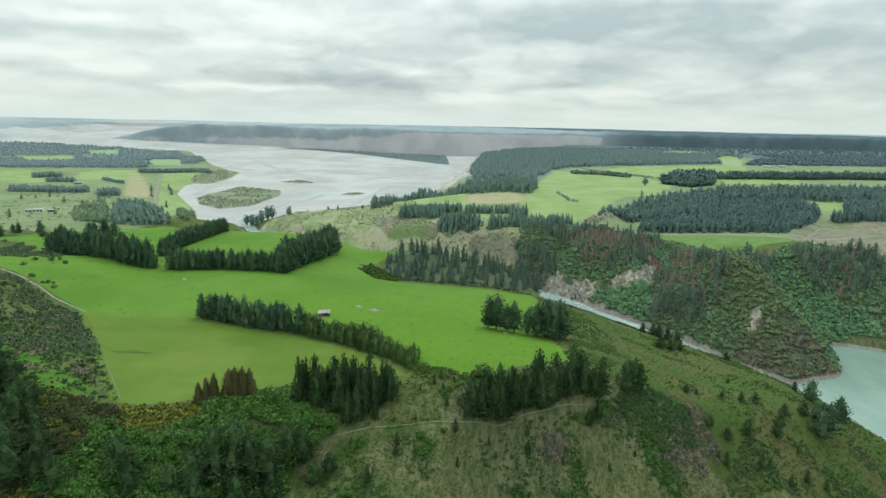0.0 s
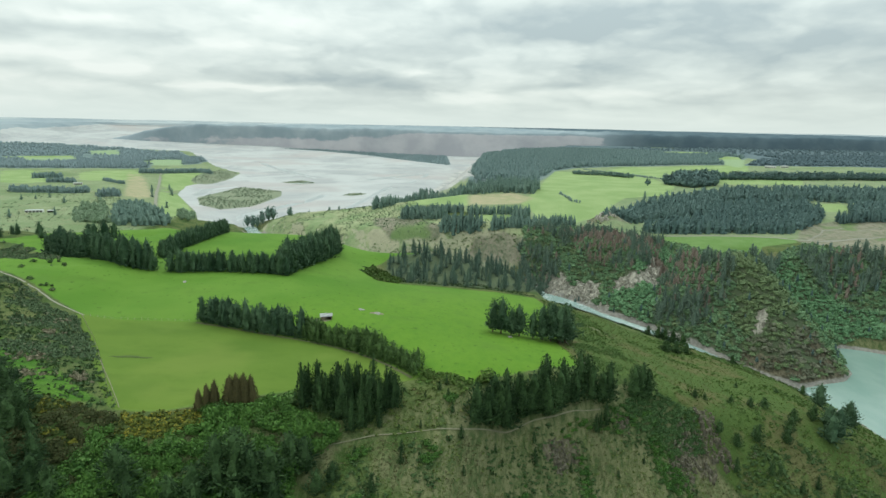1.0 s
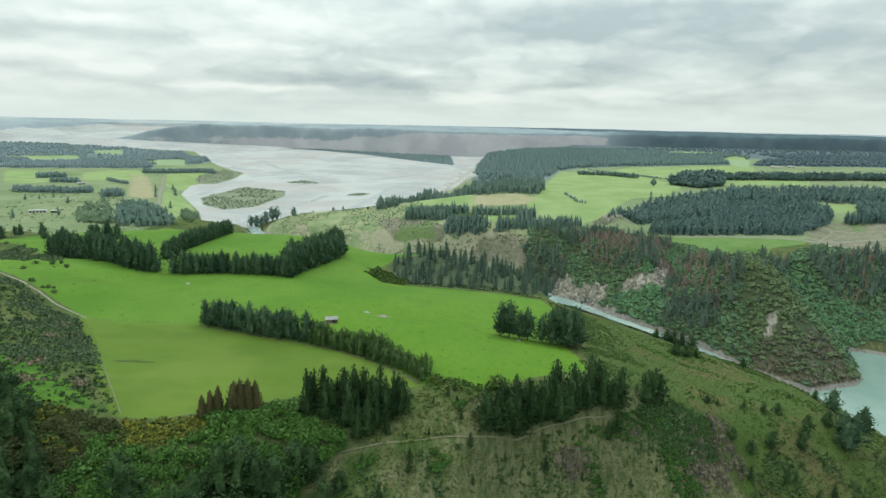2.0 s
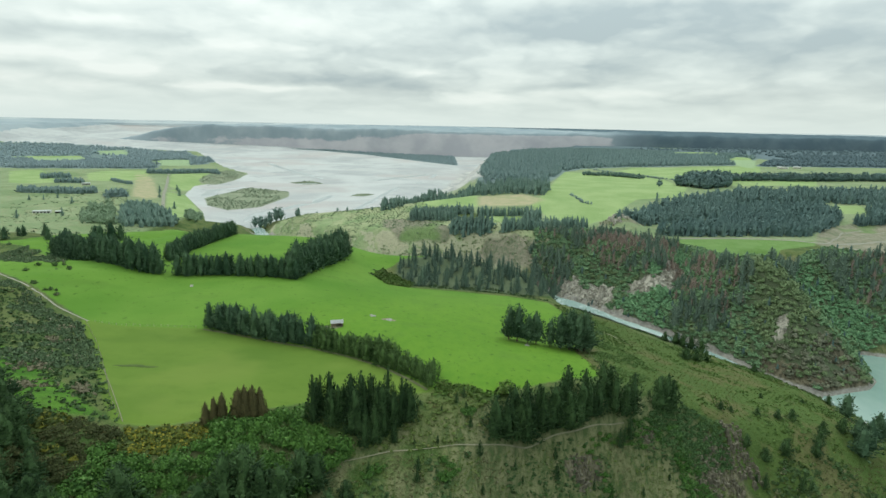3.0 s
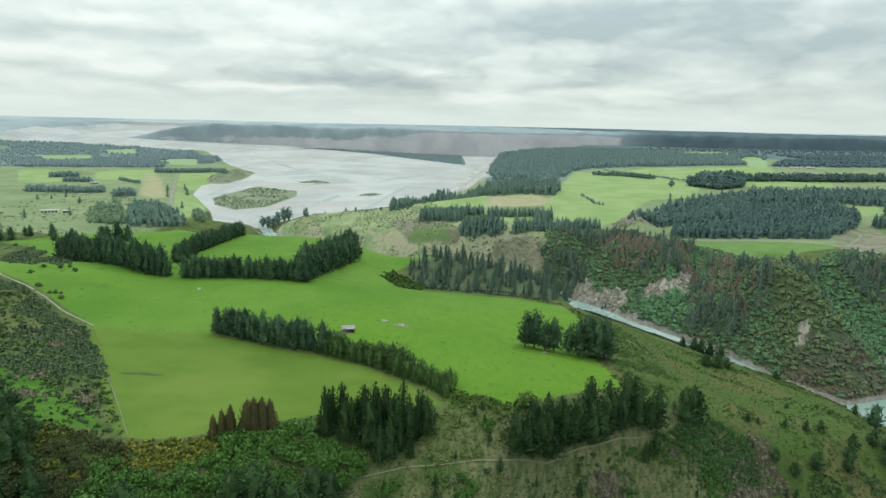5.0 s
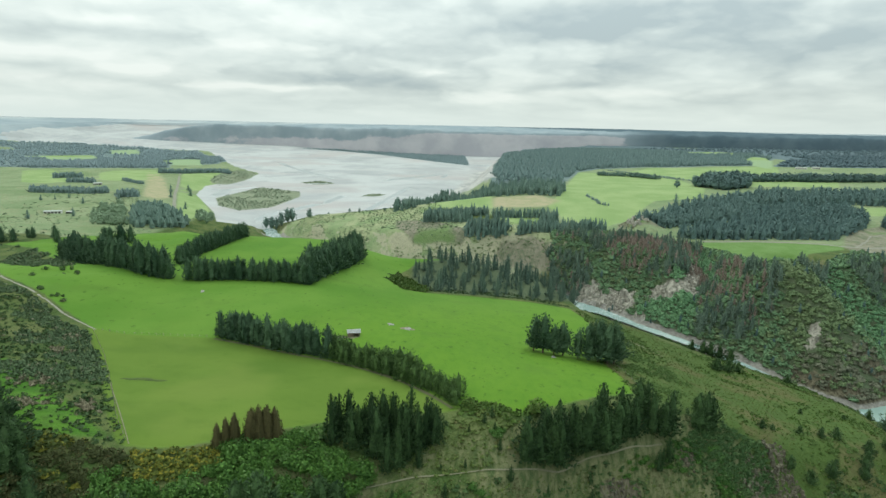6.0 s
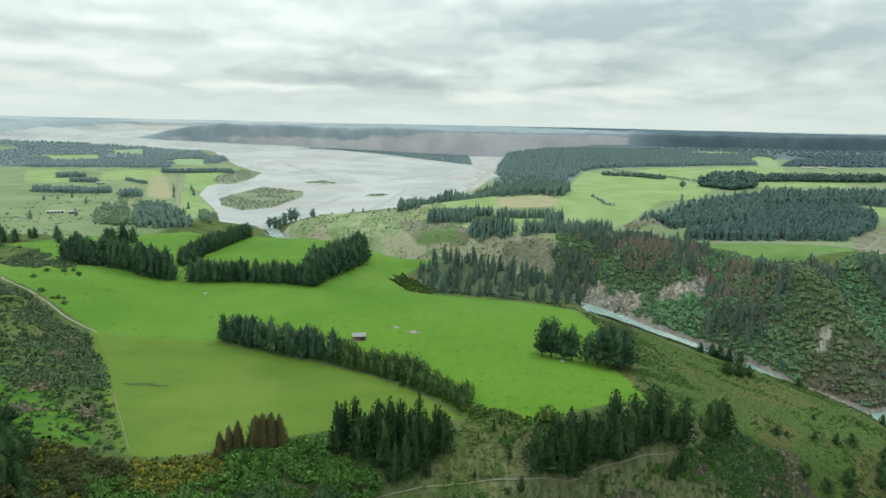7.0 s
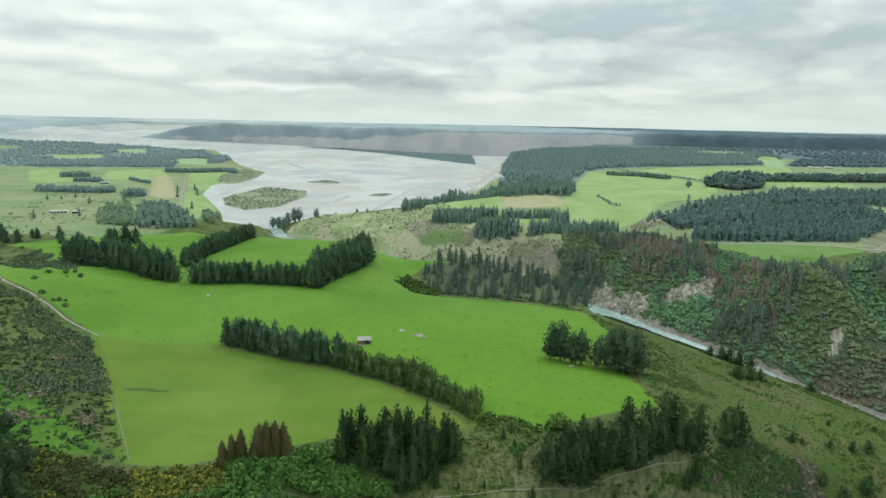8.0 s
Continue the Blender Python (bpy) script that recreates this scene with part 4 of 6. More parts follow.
def build_ground():
    right = grid_line([0.0, (480, 4.5, 1.0), (70000, 4.8, 1.085)])
    left = grid_line([0.0, (400, 4.5, 1.0), (70000, 4.8, 1.085)])
    xs = np.concatenate([-left[:0:-1], right])
    ahead = grid_line([120.0, (740, 3.8, 1.0), (70000, 4.0, 1.026)])
    back = grid_line([0.0, (300, 6.0, 1.0), (70000, 8.0, 1.16)])
    ys = np.concatenate([120.0 - back[:0:-1], ahead])
    x, y = (k.ravel() for k in np.meshgrid(xs, ys))
    z = ground_height(x, y)
    nx, ny = len(xs), len(ys)
    zz = z.reshape(ny, nx)
    steep = np.hypot(np.gradient(zz, axis=0) / np.gradient(ys)[:, None], np.gradient(zz, axis=1) / np.gradient(xs)[None]).ravel()
    i = (np.arange(ny - 1)[:, None] * nx + np.arange(nx - 1)).ravel()
    me = mesh_of("ground", np.stack(far_fold(x, y, z), 1), np.stack([i, i + 1, i + nx + 1, i + nx], 1), LAND, True)

    def area(name, patches, grow=0.0):
        d = np.full(len(x), -1e4)
        for p in patches:
            d = np.maximum(d, line_dist(x, y, p, True))
        me.attributes.new(name, "FLOAT", "POINT").data.foreach_set("value", np.clip(d + grow, -200, 200).astype(np.float32))

    area("lush", [MAIN_FIELD])
    area("hazy_lush", [RIGHT_FIELD])
    area("meadow", [MEADOW])
    area("lime", [[(-120, 318), (-60, 420), (20, 470), (120, 520), (130, 280), (20, 220), (-20, 250)]])
    area("cut", [CUT_FIELD])
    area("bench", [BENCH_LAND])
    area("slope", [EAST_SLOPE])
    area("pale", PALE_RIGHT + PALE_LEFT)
    area("straw", STRAW)
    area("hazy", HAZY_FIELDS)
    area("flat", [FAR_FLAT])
    area("slash", SLASH)
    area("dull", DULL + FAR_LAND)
    area("hazy_plain", [HAZY_PLAIN, [(-70000, 4200), (-4300, 4500), (-4000, 4700), (-70000, 6500)]])
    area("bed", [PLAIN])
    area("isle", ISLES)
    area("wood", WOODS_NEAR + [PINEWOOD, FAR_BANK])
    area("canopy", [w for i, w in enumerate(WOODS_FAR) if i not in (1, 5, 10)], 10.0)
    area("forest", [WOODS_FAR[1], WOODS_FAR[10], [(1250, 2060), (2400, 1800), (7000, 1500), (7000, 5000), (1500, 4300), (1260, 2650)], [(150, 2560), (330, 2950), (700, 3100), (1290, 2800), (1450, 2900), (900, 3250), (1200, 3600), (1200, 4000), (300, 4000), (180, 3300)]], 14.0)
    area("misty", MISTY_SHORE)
    for name, seams in (("crag", CLIFFS), ("bluff", BLUFFS)):
        bare = np.zeros(len(x))
        for seam, r in seams:
            bare = np.maximum(bare, np.exp(-(line_dist(x, y, seam) / r) ** 2))
        me.attributes.new(name, "FLOAT", "POINT").data.foreach_set("value", (bare * np.clip(steep * 2.2, 0, 1)).astype(np.float32))
    scar = np.exp(-(line_dist(x, y, CLIFFS[-1][0]) / 75) ** 2)
    me.attributes.new("river_cliff", "FLOAT", "POINT").data.foreach_set("value", scar.astype(np.float32))
    above = z - np.where((y > 430) & (x < 300), river_level(x, y), -96.0)
    shore = np.where((y < 1000) & (np.abs(x) < 900), 2.6 - above, -20.0)
    me.attributes.new("shore", "FLOAT", "POINT").data.foreach_set("value", np.clip(shore, -20, 20).astype(np.float32))
    me.attributes.new("steep", "FLOAT", "POINT").data.foreach_set("value", np.clip(steep, 0, 2).astype(np.float32))
    return tagged(new("ground", me), "green farmland, scrub slopes and river gorge", "ground", kind="structure")


ground = build_ground()


def water_material(name, deep, milky, rough):
    m = Nodes(name)
    c = m.mix(m.span(m.noise(40, 5, 0.6, (1, 0.5, 1)), 0.35, 0.68), deep, milky)
    return m.done(c, rough, m.math("ADD", m.noise(1.2, 3), m.math("MULTIPLY", m.noise(6, 3), 2.0)), 0.05, 0.5)


def rapids_material():
    m = Nodes("river_water")
    foam = m.span(m.math("ADD", m.noise(3.5, 5, 0.75, (1, 1, 1), warp=1.0), m.math("MULTIPLY", m.noise(22, 3), 0.35)), 0.70, 0.84)
    c = m.mix(m.span(m.noise(30, 4), 0.35, 0.65), (0.19, 0.275, 0.258), (0.24, 0.325, 0.30))
    return m.done(m.mix(foam, c, (0.34, 0.36, 0.35)), m.span(foam, 0.0, 1.0, 0.25, 0.8), m.noise(1.0, 4), 0.15, 0.5)


LAKE_WATER = water_material("lake_water", (0.15, 0.24, 0.208), (0.198, 0.282, 0.248), 0.22)
PLAIN_WATER = water_material("plain_water", (0.20, 0.235, 0.235), (0.27, 0.295, 0.29), 0.30)
RAPIDS = rapids_material()


def sheet(name, pts, z, material, label):
    bm = bmesh.new()
    bm.faces.new([bm.verts.new((px, py, z)) for px, py in pts])
    bmesh.ops.triangulate(bm, faces=bm.faces)
    me = bpy.data.meshes.new(name)
    bm.to_mesh(me)
    bm.free()
    me.materials.append(material)
    return tagged(new(name, me), label, "water", kind="structure")


def ribbon(name, pts, width, material, label, category, lift=0.06, level=None, step=3.0):
    """A strip along a line of the plan, laid on the land or at a water level."""
    line = []
    for (ax, ay), (bx, by) in zip(pts, pts[1:]):
        n = max(1, int(math.hypot(bx - ax, by - ay) / step))
        line += [(ax + (bx - ax) * i / n, ay + (by - ay) * i / n) for i in range(n)]
    p = np.array(line + [pts[-1]], float)
    for _ in range(6):
        p[1:-1] = (p[:-2] + 2 * p[1:-1] + p[2:]) / 4
    d = np.gradient(p, axis=0)
    d /= np.linalg.norm(d, axis=1, keepdims=True)
    side = np.stack([-d[:, 1], d[:, 0]], 1)
    w = (np.interp(p[:, 1], *width) if isinstance(width, tuple) else width) * (1 + 0.18 * vnoise(p[:, 0] / 9, p[:, 1] / 9))
    w = w[:, None]
    cols = [p + side * w * k for k in (-0.5, -0.17, 0.17, 0.5)]
    v = []
    for c in cols:
        z = ground_height(c[:, 0], c[:, 1]) + lift if level is None else level(c[:, 0], c[:, 1])
        v.append(np.stack(far_fold(c[:, 0], c[:, 1], z), 1))
    n = len(p)
    f = [(k * n + i, k * n + i + 1, (k + 1) * n + i + 1, (k + 1) * n + i) for k in range(3) for i in range(n - 1)]
    return tagged(new(name, mesh_of(name, np.concatenate(v), np.array(f), material, True)), label, category, kind="structure")


sheet("lake", [(296, 452), (330, 500), (360, 600), (800, 700), (900, 300), (700, -120), (-120, -120), (-120, 60), (230, 180), (285, 300), (300, 400)], -96.0, LAKE_WATER, "pale turquoise glacial water below the gorge")
ribbon("river", GORGE, ([430, 500, 560, 600, 630, 660], [12, 11, 8, 10, 15, 21]), RAPIDS, "pale blue-green river with white rapids", "water", level=river_level)
ribbon("water_channel", [(-900, 2700), (-650, 2250), (-420, 1950), (-330, 1700), (-360, 1400), (-420, 1200), (-425, 1100)], 26.0, PLAIN_WATER, "shallow braided channel in grey gravel", "water", level=lambda x, y: np.full(np.shape(x), BED + 0.12))
ribbon("water_channel", [(60, 2800), (-120, 2300), (-300, 2000), (-600, 1750), (-690, 1600), (-650, 1450), (-520, 1180), (-440, 1090)], 32.0, PLAIN_WATER, "shallow braided channel in grey gravel", "water", level=lambda x, y: np.full(np.shape(x), BED + 0.10))
ribbon("water_channel", [(-80, 2500), (-130, 2000), (-200, 1750), (-220, 1500), (-240, 1250), (-380, 1120)], 18.0, PLAIN_WATER, "shallow braided channel in grey gravel", "water", level=lambda x, y: np.full(np.shape(x), BED + 0.14))

GRIT = plain_material("track_gravel", (0.165, 0.165, 0.13), (0.24, 0.235, 0.19), 2.5, 0.95, 0.03, local=False)
WORN = plain_material("worn_grassy_earth", (0.070, 0.080, 0.036), (0.110, 0.112, 0.058), 1.6, 0.95, 0.04, local=False)
EARTH = plain_material("worn_earth", (0.145, 0.142, 0.09), (0.195, 0.186, 0.125), 2.0, 0.95, 0.04, local=False)
ribbon("farm_track", TRACK, 1.2, GRIT, "pale gravel farm track beside the paddock", "track", 0.12)
ribbon("footpath", FOOTPATH, 0.38, EARTH, "narrow worn path across the dry slope", "path", 0.4)
ribbon("footpath", [(-163, 258), (-148, 239), (-134, 221), (-121, 204)], 0.34, EARTH, "thin pale stock path along the paddock fence", "path", 0.2)
ribbon("farm_track", [(-140, 313), (-118, 306), (-95, 297), (-76, 291), (-56, 283), (-37, 272), (-22, 259), (-11, 247)], 1.7, WORN, "brown worn track along the foot of the hedge", "track", 0.16)
ribbon("footpath", SPUR_TRACK, 1.6, EARTH, "worn track down the scrubby slope", "path", 0.15)
ribbon("road", ROAD, 6.0, GRIT, "pale gravel road along the pine plantation", "road", 0.2)
for line in ([(438, 706), (452, 690), (470, 668), (500, 650), (560, 622)], [(446, 716), (480, 752), (520, 800), (560, 815), (640, 812)], [(470, 740), (520, 746), (580, 736), (660, 742)]):
    ribbon("farm_track", line, 2.4, GRIT, "pale track through felled plantation", "track", 0.3)
ribbon("farm_track", FARM_ROAD, 6.0, GRIT, "pale gravel lane between far paddocks", "track", 0.4)

# ---- the distance: plateau beyond the plain, with its pale river cliff, haze in its colours ----
def far_plateau():
    rim = [(-3600, 5750), (-2700, 5180), (-2070, 4860), (-1412, 4600), (-650, 4020), (-72, 3600), (330, 3720), (700, 3900), (1150, 3820), (1500, 3750), (2600, 3800), (5200, 3800)]
    p = []
    for (ax, ay), (bx, by) in zip(rim, rim[1:]):
        n = int(math.hypot(bx - ax, by - ay) / 26)
        p += [(ax + (bx - ax) * i / n, ay + (by - ay) * i / n) for i in range(n)]
    p = np.array(p)
    for _ in range(60):
        p[1:-1] = (p[:-2] + 2 * p[1:-1] + p[2:]) / 4
    p[:, 1] += 60 * fbm(p[:, 0], p[:, 1], 400, 4)
    back = np.concatenate([[0, 25, 50, 75, 95, 115], 115 + np.cumsum(40 * 1.12 ** np.arange(38))])
    x = p[:, 0][:, None]
    deep = np.where(p[:, 0] < -900, np.clip((p[:, 0] + 3700) / 2800, 0.02, 1.0) ** 1.5, 1.0)[:, None]
    y = p[:, 1][:, None] + np.minimum(back, 115)[None] + np.maximum(back - 115, 0)[None] * deep
    x = np.broadcast_to(x, y.shape)
    rise = np.clip(back / 85, 0, 1)[None]
    z = -78 + (112 + 36 * sstep(-3200, -2000, x)) * rise + 6 * fbm(x, y, 130, 3) * np.sin(math.pi * np.clip(rise, 0, 1))
    canopy = sstep(84, 110, back)[None] * (16 + 7 * fbm(x, y, 60, 3) + 10 * fbm(x, y, 600, 2))
    fade = sstep(0, 1200, x + 3600)
    z = (z + canopy) * fade + (1 - fade) * -84 - 3
    ny, nx = y.shape
    i = (np.arange(ny - 1)[:, None] * nx + np.arange(nx - 1)).ravel()
    m = Nodes("far_plateau")
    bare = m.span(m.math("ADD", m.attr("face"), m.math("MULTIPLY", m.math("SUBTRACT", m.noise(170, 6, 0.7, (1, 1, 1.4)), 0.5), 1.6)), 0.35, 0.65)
    # haze is put into the wood and cliff colours, thinner to the right
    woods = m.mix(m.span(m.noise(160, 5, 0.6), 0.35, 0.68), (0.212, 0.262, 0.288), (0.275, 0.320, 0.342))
    woods = m.mix(m.attr("less_haze"), woods, m.mix(m.span(m.noise(70, 5, 0.6), 0.35, 0.68), (0.076, 0.110, 0.132), (0.100, 0.138, 0.158)))
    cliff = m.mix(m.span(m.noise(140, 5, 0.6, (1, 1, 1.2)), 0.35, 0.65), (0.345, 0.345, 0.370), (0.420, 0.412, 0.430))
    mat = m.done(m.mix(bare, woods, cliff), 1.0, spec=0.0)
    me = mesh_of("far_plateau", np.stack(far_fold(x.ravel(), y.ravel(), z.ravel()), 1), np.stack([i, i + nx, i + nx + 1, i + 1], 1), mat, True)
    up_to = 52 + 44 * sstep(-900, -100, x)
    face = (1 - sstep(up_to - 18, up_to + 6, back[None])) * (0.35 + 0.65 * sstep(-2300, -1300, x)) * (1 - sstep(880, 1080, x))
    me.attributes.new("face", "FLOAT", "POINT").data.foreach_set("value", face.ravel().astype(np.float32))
    me.attributes.new("less_haze", "FLOAT", "POINT").data.foreach_set("value", (sstep(850, 1300, x) * np.ones(y.shape)).ravel().astype(np.float32))
    return tagged(new("backdrop", me), "distant wooded plateau and river cliff, tinted grey-blue with haze", "backdrop", kind="structure")


far_plateau()

# ---- trees ----
def tree_kind(name, crown, trunk, leaf, label, category="tree"):
    """One tree with trunk and crown, kept out of sight far below as the pattern for its copies."""
    base = tagged(new(name), label, category)
    t, c = new("trunk", mesh_of("trunk", *trunk, BARK, True)), new("crown", mesh_of("crown", *crown, leaf))
    t.parent = c.parent = base
    return base


class Planter:
    """Plants copies of a few pattern trees; the first use of a pattern places the pattern itself."""

    def __init__(self, patterns, heights):
        self.patterns, self.heights, self.used = patterns, heights, set()

    def put(self, x, y, height, rng, group, wide=1.0, sink=0.3):
        i = rng.randint(len(self.patterns)) if len(self.used) == len(self.patterns) else len(self.used)
        ob = self.patterns[i]
        px, py, pz, s = spot(x, y)
        k = height / self.heights[i] * s
        m = Matrix.LocRotScale((px, py, pz - sink), Euler((rng.uniform(-0.03, 0.03), rng.uniform(-0.03, 0.03), rng.uniform(0, 6.28))), None)
        size = (k * wide * rng.uniform(0.88, 1.12), k * wide * rng.uniform(0.88, 1.12), k)
        if i in self.used:
            ob = copy_thing(ob, m)
        else:
            self.used.add(i)
        ob.matrix_basis = m @ Matrix.Diagonal((*size, 1))
        ob["group"] = group
        return ob


def pines(seed, label, leaf=None, n=4, h=20.0, r=3.9, name="pine_tree", **kw):
    pats = []
    for i in range(n):
        hh = h * (0.92 + 0.05 * i)
        pats.append(tree_kind(name, conifer_crown(seed + i, hh, r * (0.9 + 0.07 * i), **kw), tapered(hh * 0.93, 0.36, 0.07, 7, 0.3, seed + i), leaf or PINE, label))
    return Planter(pats, [h * (0.92 + 0.05 * i) for i in range(n)])


R = np.random.RandomState(5)
near_pines = pines(21, "dark green pine with dense upswept boughs", n=6, count=280, taper=0.52, r=5.4, blades=220, fat=0.84, ragged=0.46, core=0.52)
belt_pines = pines(41, "dark green pine in a farm shelter belt", leaf=PINE_BELT, n=6, count=110, taper=0.42, r=5.0, blades=80, fat=1.05, ragged=0.36, core=0.6, name="shelter_pine")
rim_pines = pines(31, "haze-tinted grey-green pine on the terrace rim", leaf=PINE_RIM, n=5, count=80, taper=0.6, r=4.2, blades=70, fat=1.15, name="rim_pine")
grove_pines = pines(35, "dark green pine with a bare lower trunk in a paddock grove", leaf=PINE_BELT, n=5, count=250, taper=0.42, r=5.2, blades=160, fat=0.85, ragged=0.5, bare=0.13, core=0.55, name="grove_pine")
spires = pines(61, "tall narrow dark fir on the bank", n=4, count=230, taper=0.72, r=3.8, h=20, blades=240, fat=0.8, name="fir_tree", ragged=0.25)
hedge_trees = pines(81, "bushy green hedgerow conifer", n=4, count=120, taper=0.34, r=3.3, h=9, name="hedge_tree", bare=0.0, blades=50, fat=0.8, ragged=0.3, leaf=leaf_material("hedge_needles", (0.030, 0.062, 0.018), (0.075, 0.130, 0.038)))
rusty_firs = pines(101, "rust-brown narrow cypress at the paddock's edge", n=4, leaf=CYPRESS, count=300, taper=0.60, r=3.4, h=13, name="cypress_tree", bare=0.0, lift=3.2, blades=30, fat=0.55, ragged=0.10, core=0.78)

far_lone = pines(171, "hazy grey-green conifer on open farmland", leaf=PINE_HAZE, n=3, count=50, taper=0.6, r=4.6, blades=40, fat=1.3, name="farm_tree")

# clump and outliers on the bank
for x, y in [(-55, 220), (-51, 223), (-47, 219), (-44, 224), (-40, 221), (-37, 226), (-34, 222), (-30, 226), (-27, 223), (-24, 228), (-20, 225), (-17, 228), (-49, 227), (-42, 228), (-33, 229), (-26, 230), (-53, 225), (-45, 221), (-29, 223), (-19, 230), (-38, 218), (-22, 224)]:
    (spires if R.rand() < 0.35 else near_pines).put(x + R.uniform(-1, 1), y + R.uniform(-1, 1), R.uniform(15, 21), R, "firs on the bank", 0.85)
for x, y, h in [(-33, 214, 15), (-29, 216, 16), (-26, 219, 13), (-22, 217, 9), (12, 222, 7), (76, 252, 10), (82, 257, 12), (79, 255, 8)]:
    spires.put(x, y, h, R, "small firs below the clump")
for x, y, h in [(-92, 208.5, 9.5), (-89.4, 210, 11), (-86.8, 211, 12.5), (-81.5, 213, 14), (-79, 214, 14.5), (-76.5, 215.5, 14.5), (-74, 217, 13), (-78, 217, 12)]:
    rusty_firs.put(x, y, h, R, "brown cypresses")
for x, y in along([(16, 230), (38, 243), (55, 250), (74, 261), (90, 271)], 5.6, 3) + along([(22, 238), (44, 250), (66, 262), (82, 272)], 6.6, 4):
    near_pines.put(x, y, R.uniform(15.5, 19.5) + 4.0 * math.exp(-((x - 34) / 14) ** 2), R, "row of pines above the scarp", 0.95)
for x, y, h in [(100, 276, 17), (105, 279, 18), (109, 281, 15), (103, 282, 13)]:
    near_pines.put(x, y, h, R, "row of pines above the scarp")
# grove at the paddock's corner
for x, y, h in [(32, 340, 24), (37, 338, 26), (43, 337, 20), (48, 337, 23), (56, 335, 19), (62, 334, 23), (67, 334, 25), (72, 333, 26), (76, 335, 27), (70, 341, 27), (78, 341, 25)]:
    grove_pines.put(x, y, h * R.uniform(0.9, 1.0), R, "pines in the grove", 1.0)
# shelter belts
for pts, step, h0, h1, side in (
        ([(-328, 460), (-300, 442), (-248, 417), (-216, 422)], 5.2, 17, 25, 0), ([(-325, 466), (-296, 450), (-250, 425), (-222, 430)], 6.0, 17, 25, 0),
        ([(-236, 466), (-241, 531), (-238, 612)], 5.0, 13, 17, 0), ([(-240, 470), (-246, 531), (-243, 612)], 6.0, 13, 17, 0),
        ([(-210, 424), (-168, 431), (-118, 432)], 4.8, 14, 19, 0), ([(-206, 429), (-168, 436), (-122, 438)], 6.0, 14, 18, 0),
        ([(-124, 434), (-120, 467), (-112, 520), (-109, 570)], 6.0, 20, 27, 0), ([(-130, 440), (-127, 480), (-120, 540), (-114, 575)], 6.5, 20, 27, 0)):
    for x, y in along(pts, step, int(abs(pts[0][0])), side=side):
        belt_pines.put(x, y, R.uniform(h0, h1), R, "pines in a shelter belt", 1.05)
for pts, step, h0, h1 in (([(-139, 317), (-109, 304), (-77, 295), (-70, 292)], 4.4, 12.5, 16.5), ([(-136, 322), (-106, 309), (-78, 300), (-70, 296)], 5.0, 13, 17.5)):
    for x, y in along(pts, step, int(pts[0][1])):
        belt_pines.put(x, y, R.uniform(h0, h1), R, "pines in a shelter belt", 1.1)
for pts, step, h0, h1 in (([(-77, 295), (-46, 281), (-20, 262), (-6, 248)], 3.4, 6.5, 9.5), ([(-74, 299), (-44, 285), (-18, 267), (-4, 253)], 4.0, 7.5, 12)):
    for x, y in along(pts, step, int(h0 * 100 + pts[0][1])):
        hedge_trees.put(x, y, R.uniform(h0, h1), R, "hedgerow trees", 1.1)
for x, y, h in [(-37, 280, 13), (-32, 277, 12), (-44, 285, 11), (-62, 294, 9)]:
    hedge_trees.put(x, y, h, R, "hedgerow trees", 1.15)
# pines on the terrace's far rim
for x, y in zip(*in_patch(PINEWOOD, 11.0, 8, 0.6)):
    rim_pines.put(x, y, R.uniform(9, 21), R, "pines on the terrace rim", 0.95)
# lone trees on the slopes
for x, y, h in [(264, 379, 17), (271, 357, 18), (276, 364, 15), (234, 320, 18), (243, 327, 19), (238, 330, 15), (229, 331, 10), (262, 395, 8), (187, 423, 9), (167, 413, 9), (176, 415, 10), (172, 420, 7), (202, 309, 10), (161, 286, 8), (151, 287, 7), (196, 300, 9), (176, 294, 10), (183, 318, 6), (170, 315, 5), (142, 300, 5), (193, 321, 7), (212, 322, 8), (188, 486, 11), (193, 484, 12), (199, 480, 13), (205, 474, 12), (180, 490, 9), (232, 440, 8), (150, 305, 4), (222, 360, 4), (190, 350, 3.5)]:
    (belt_pines if h >= 15 else near_pines).put(x, y, h, R, "scattered trees on the slope", 1.4)
for x, y, h in [(-105, 174, 21), (-76, 184, 25), (-70, 187, 27), (-64, 186, 22), (-53, 197, 19), (-48, 198, 17), (-82, 178, 17), (-42, 191, 12), (-58, 187, 23), (-156, 191, 22), (-151, 187, 20), (-161, 197, 17), (-144, 183, 17), (-137, 178, 12), (-143, 177, 16), (-131, 171, 14), (-138, 166, 17), (-120, 162, 15), (-154, 185, 18), (-126, 163, 17), (-88, 174, 14), (-37, 196, 10), (-132, 160, 18), (-78, 172, 18), (-66, 177, 16), (-99, 168, 13), (-55, 181, 14)]:
    near_pines.put(x, y, 0.8 * h, R, "dark pines below the paddock", 1.45)

# slim young conifers on the lower slope
for x, y, h in [(-12, 209, 6), (2, 239, 5), (5, 243, 5.5), (-25, 222, 4), (-5, 220, 4), (8, 230, 5), (45, 238, 6), (27, 228, 5), (-12, 205, 6), (-22, 193, 8), (13, 211, 5), (-42, 192, 9), (45, 233, 8), (-4, 233, 3.5), (6, 236, 4.5), (-14, 218, 3), (-18, 228, 3), (156, 274, 9), (175, 275, 10), (189, 270, 8), (203, 279, 9), (216, 282, 8), (152, 275, 5), (180, 276, 7), (30, 226, 4), (62, 236, 5), (86, 244, 5), (-30, 205, 5), (100, 252, 4)]:
    spires.put(x, y, h, R, "young firs on the lower slope", 1.1)

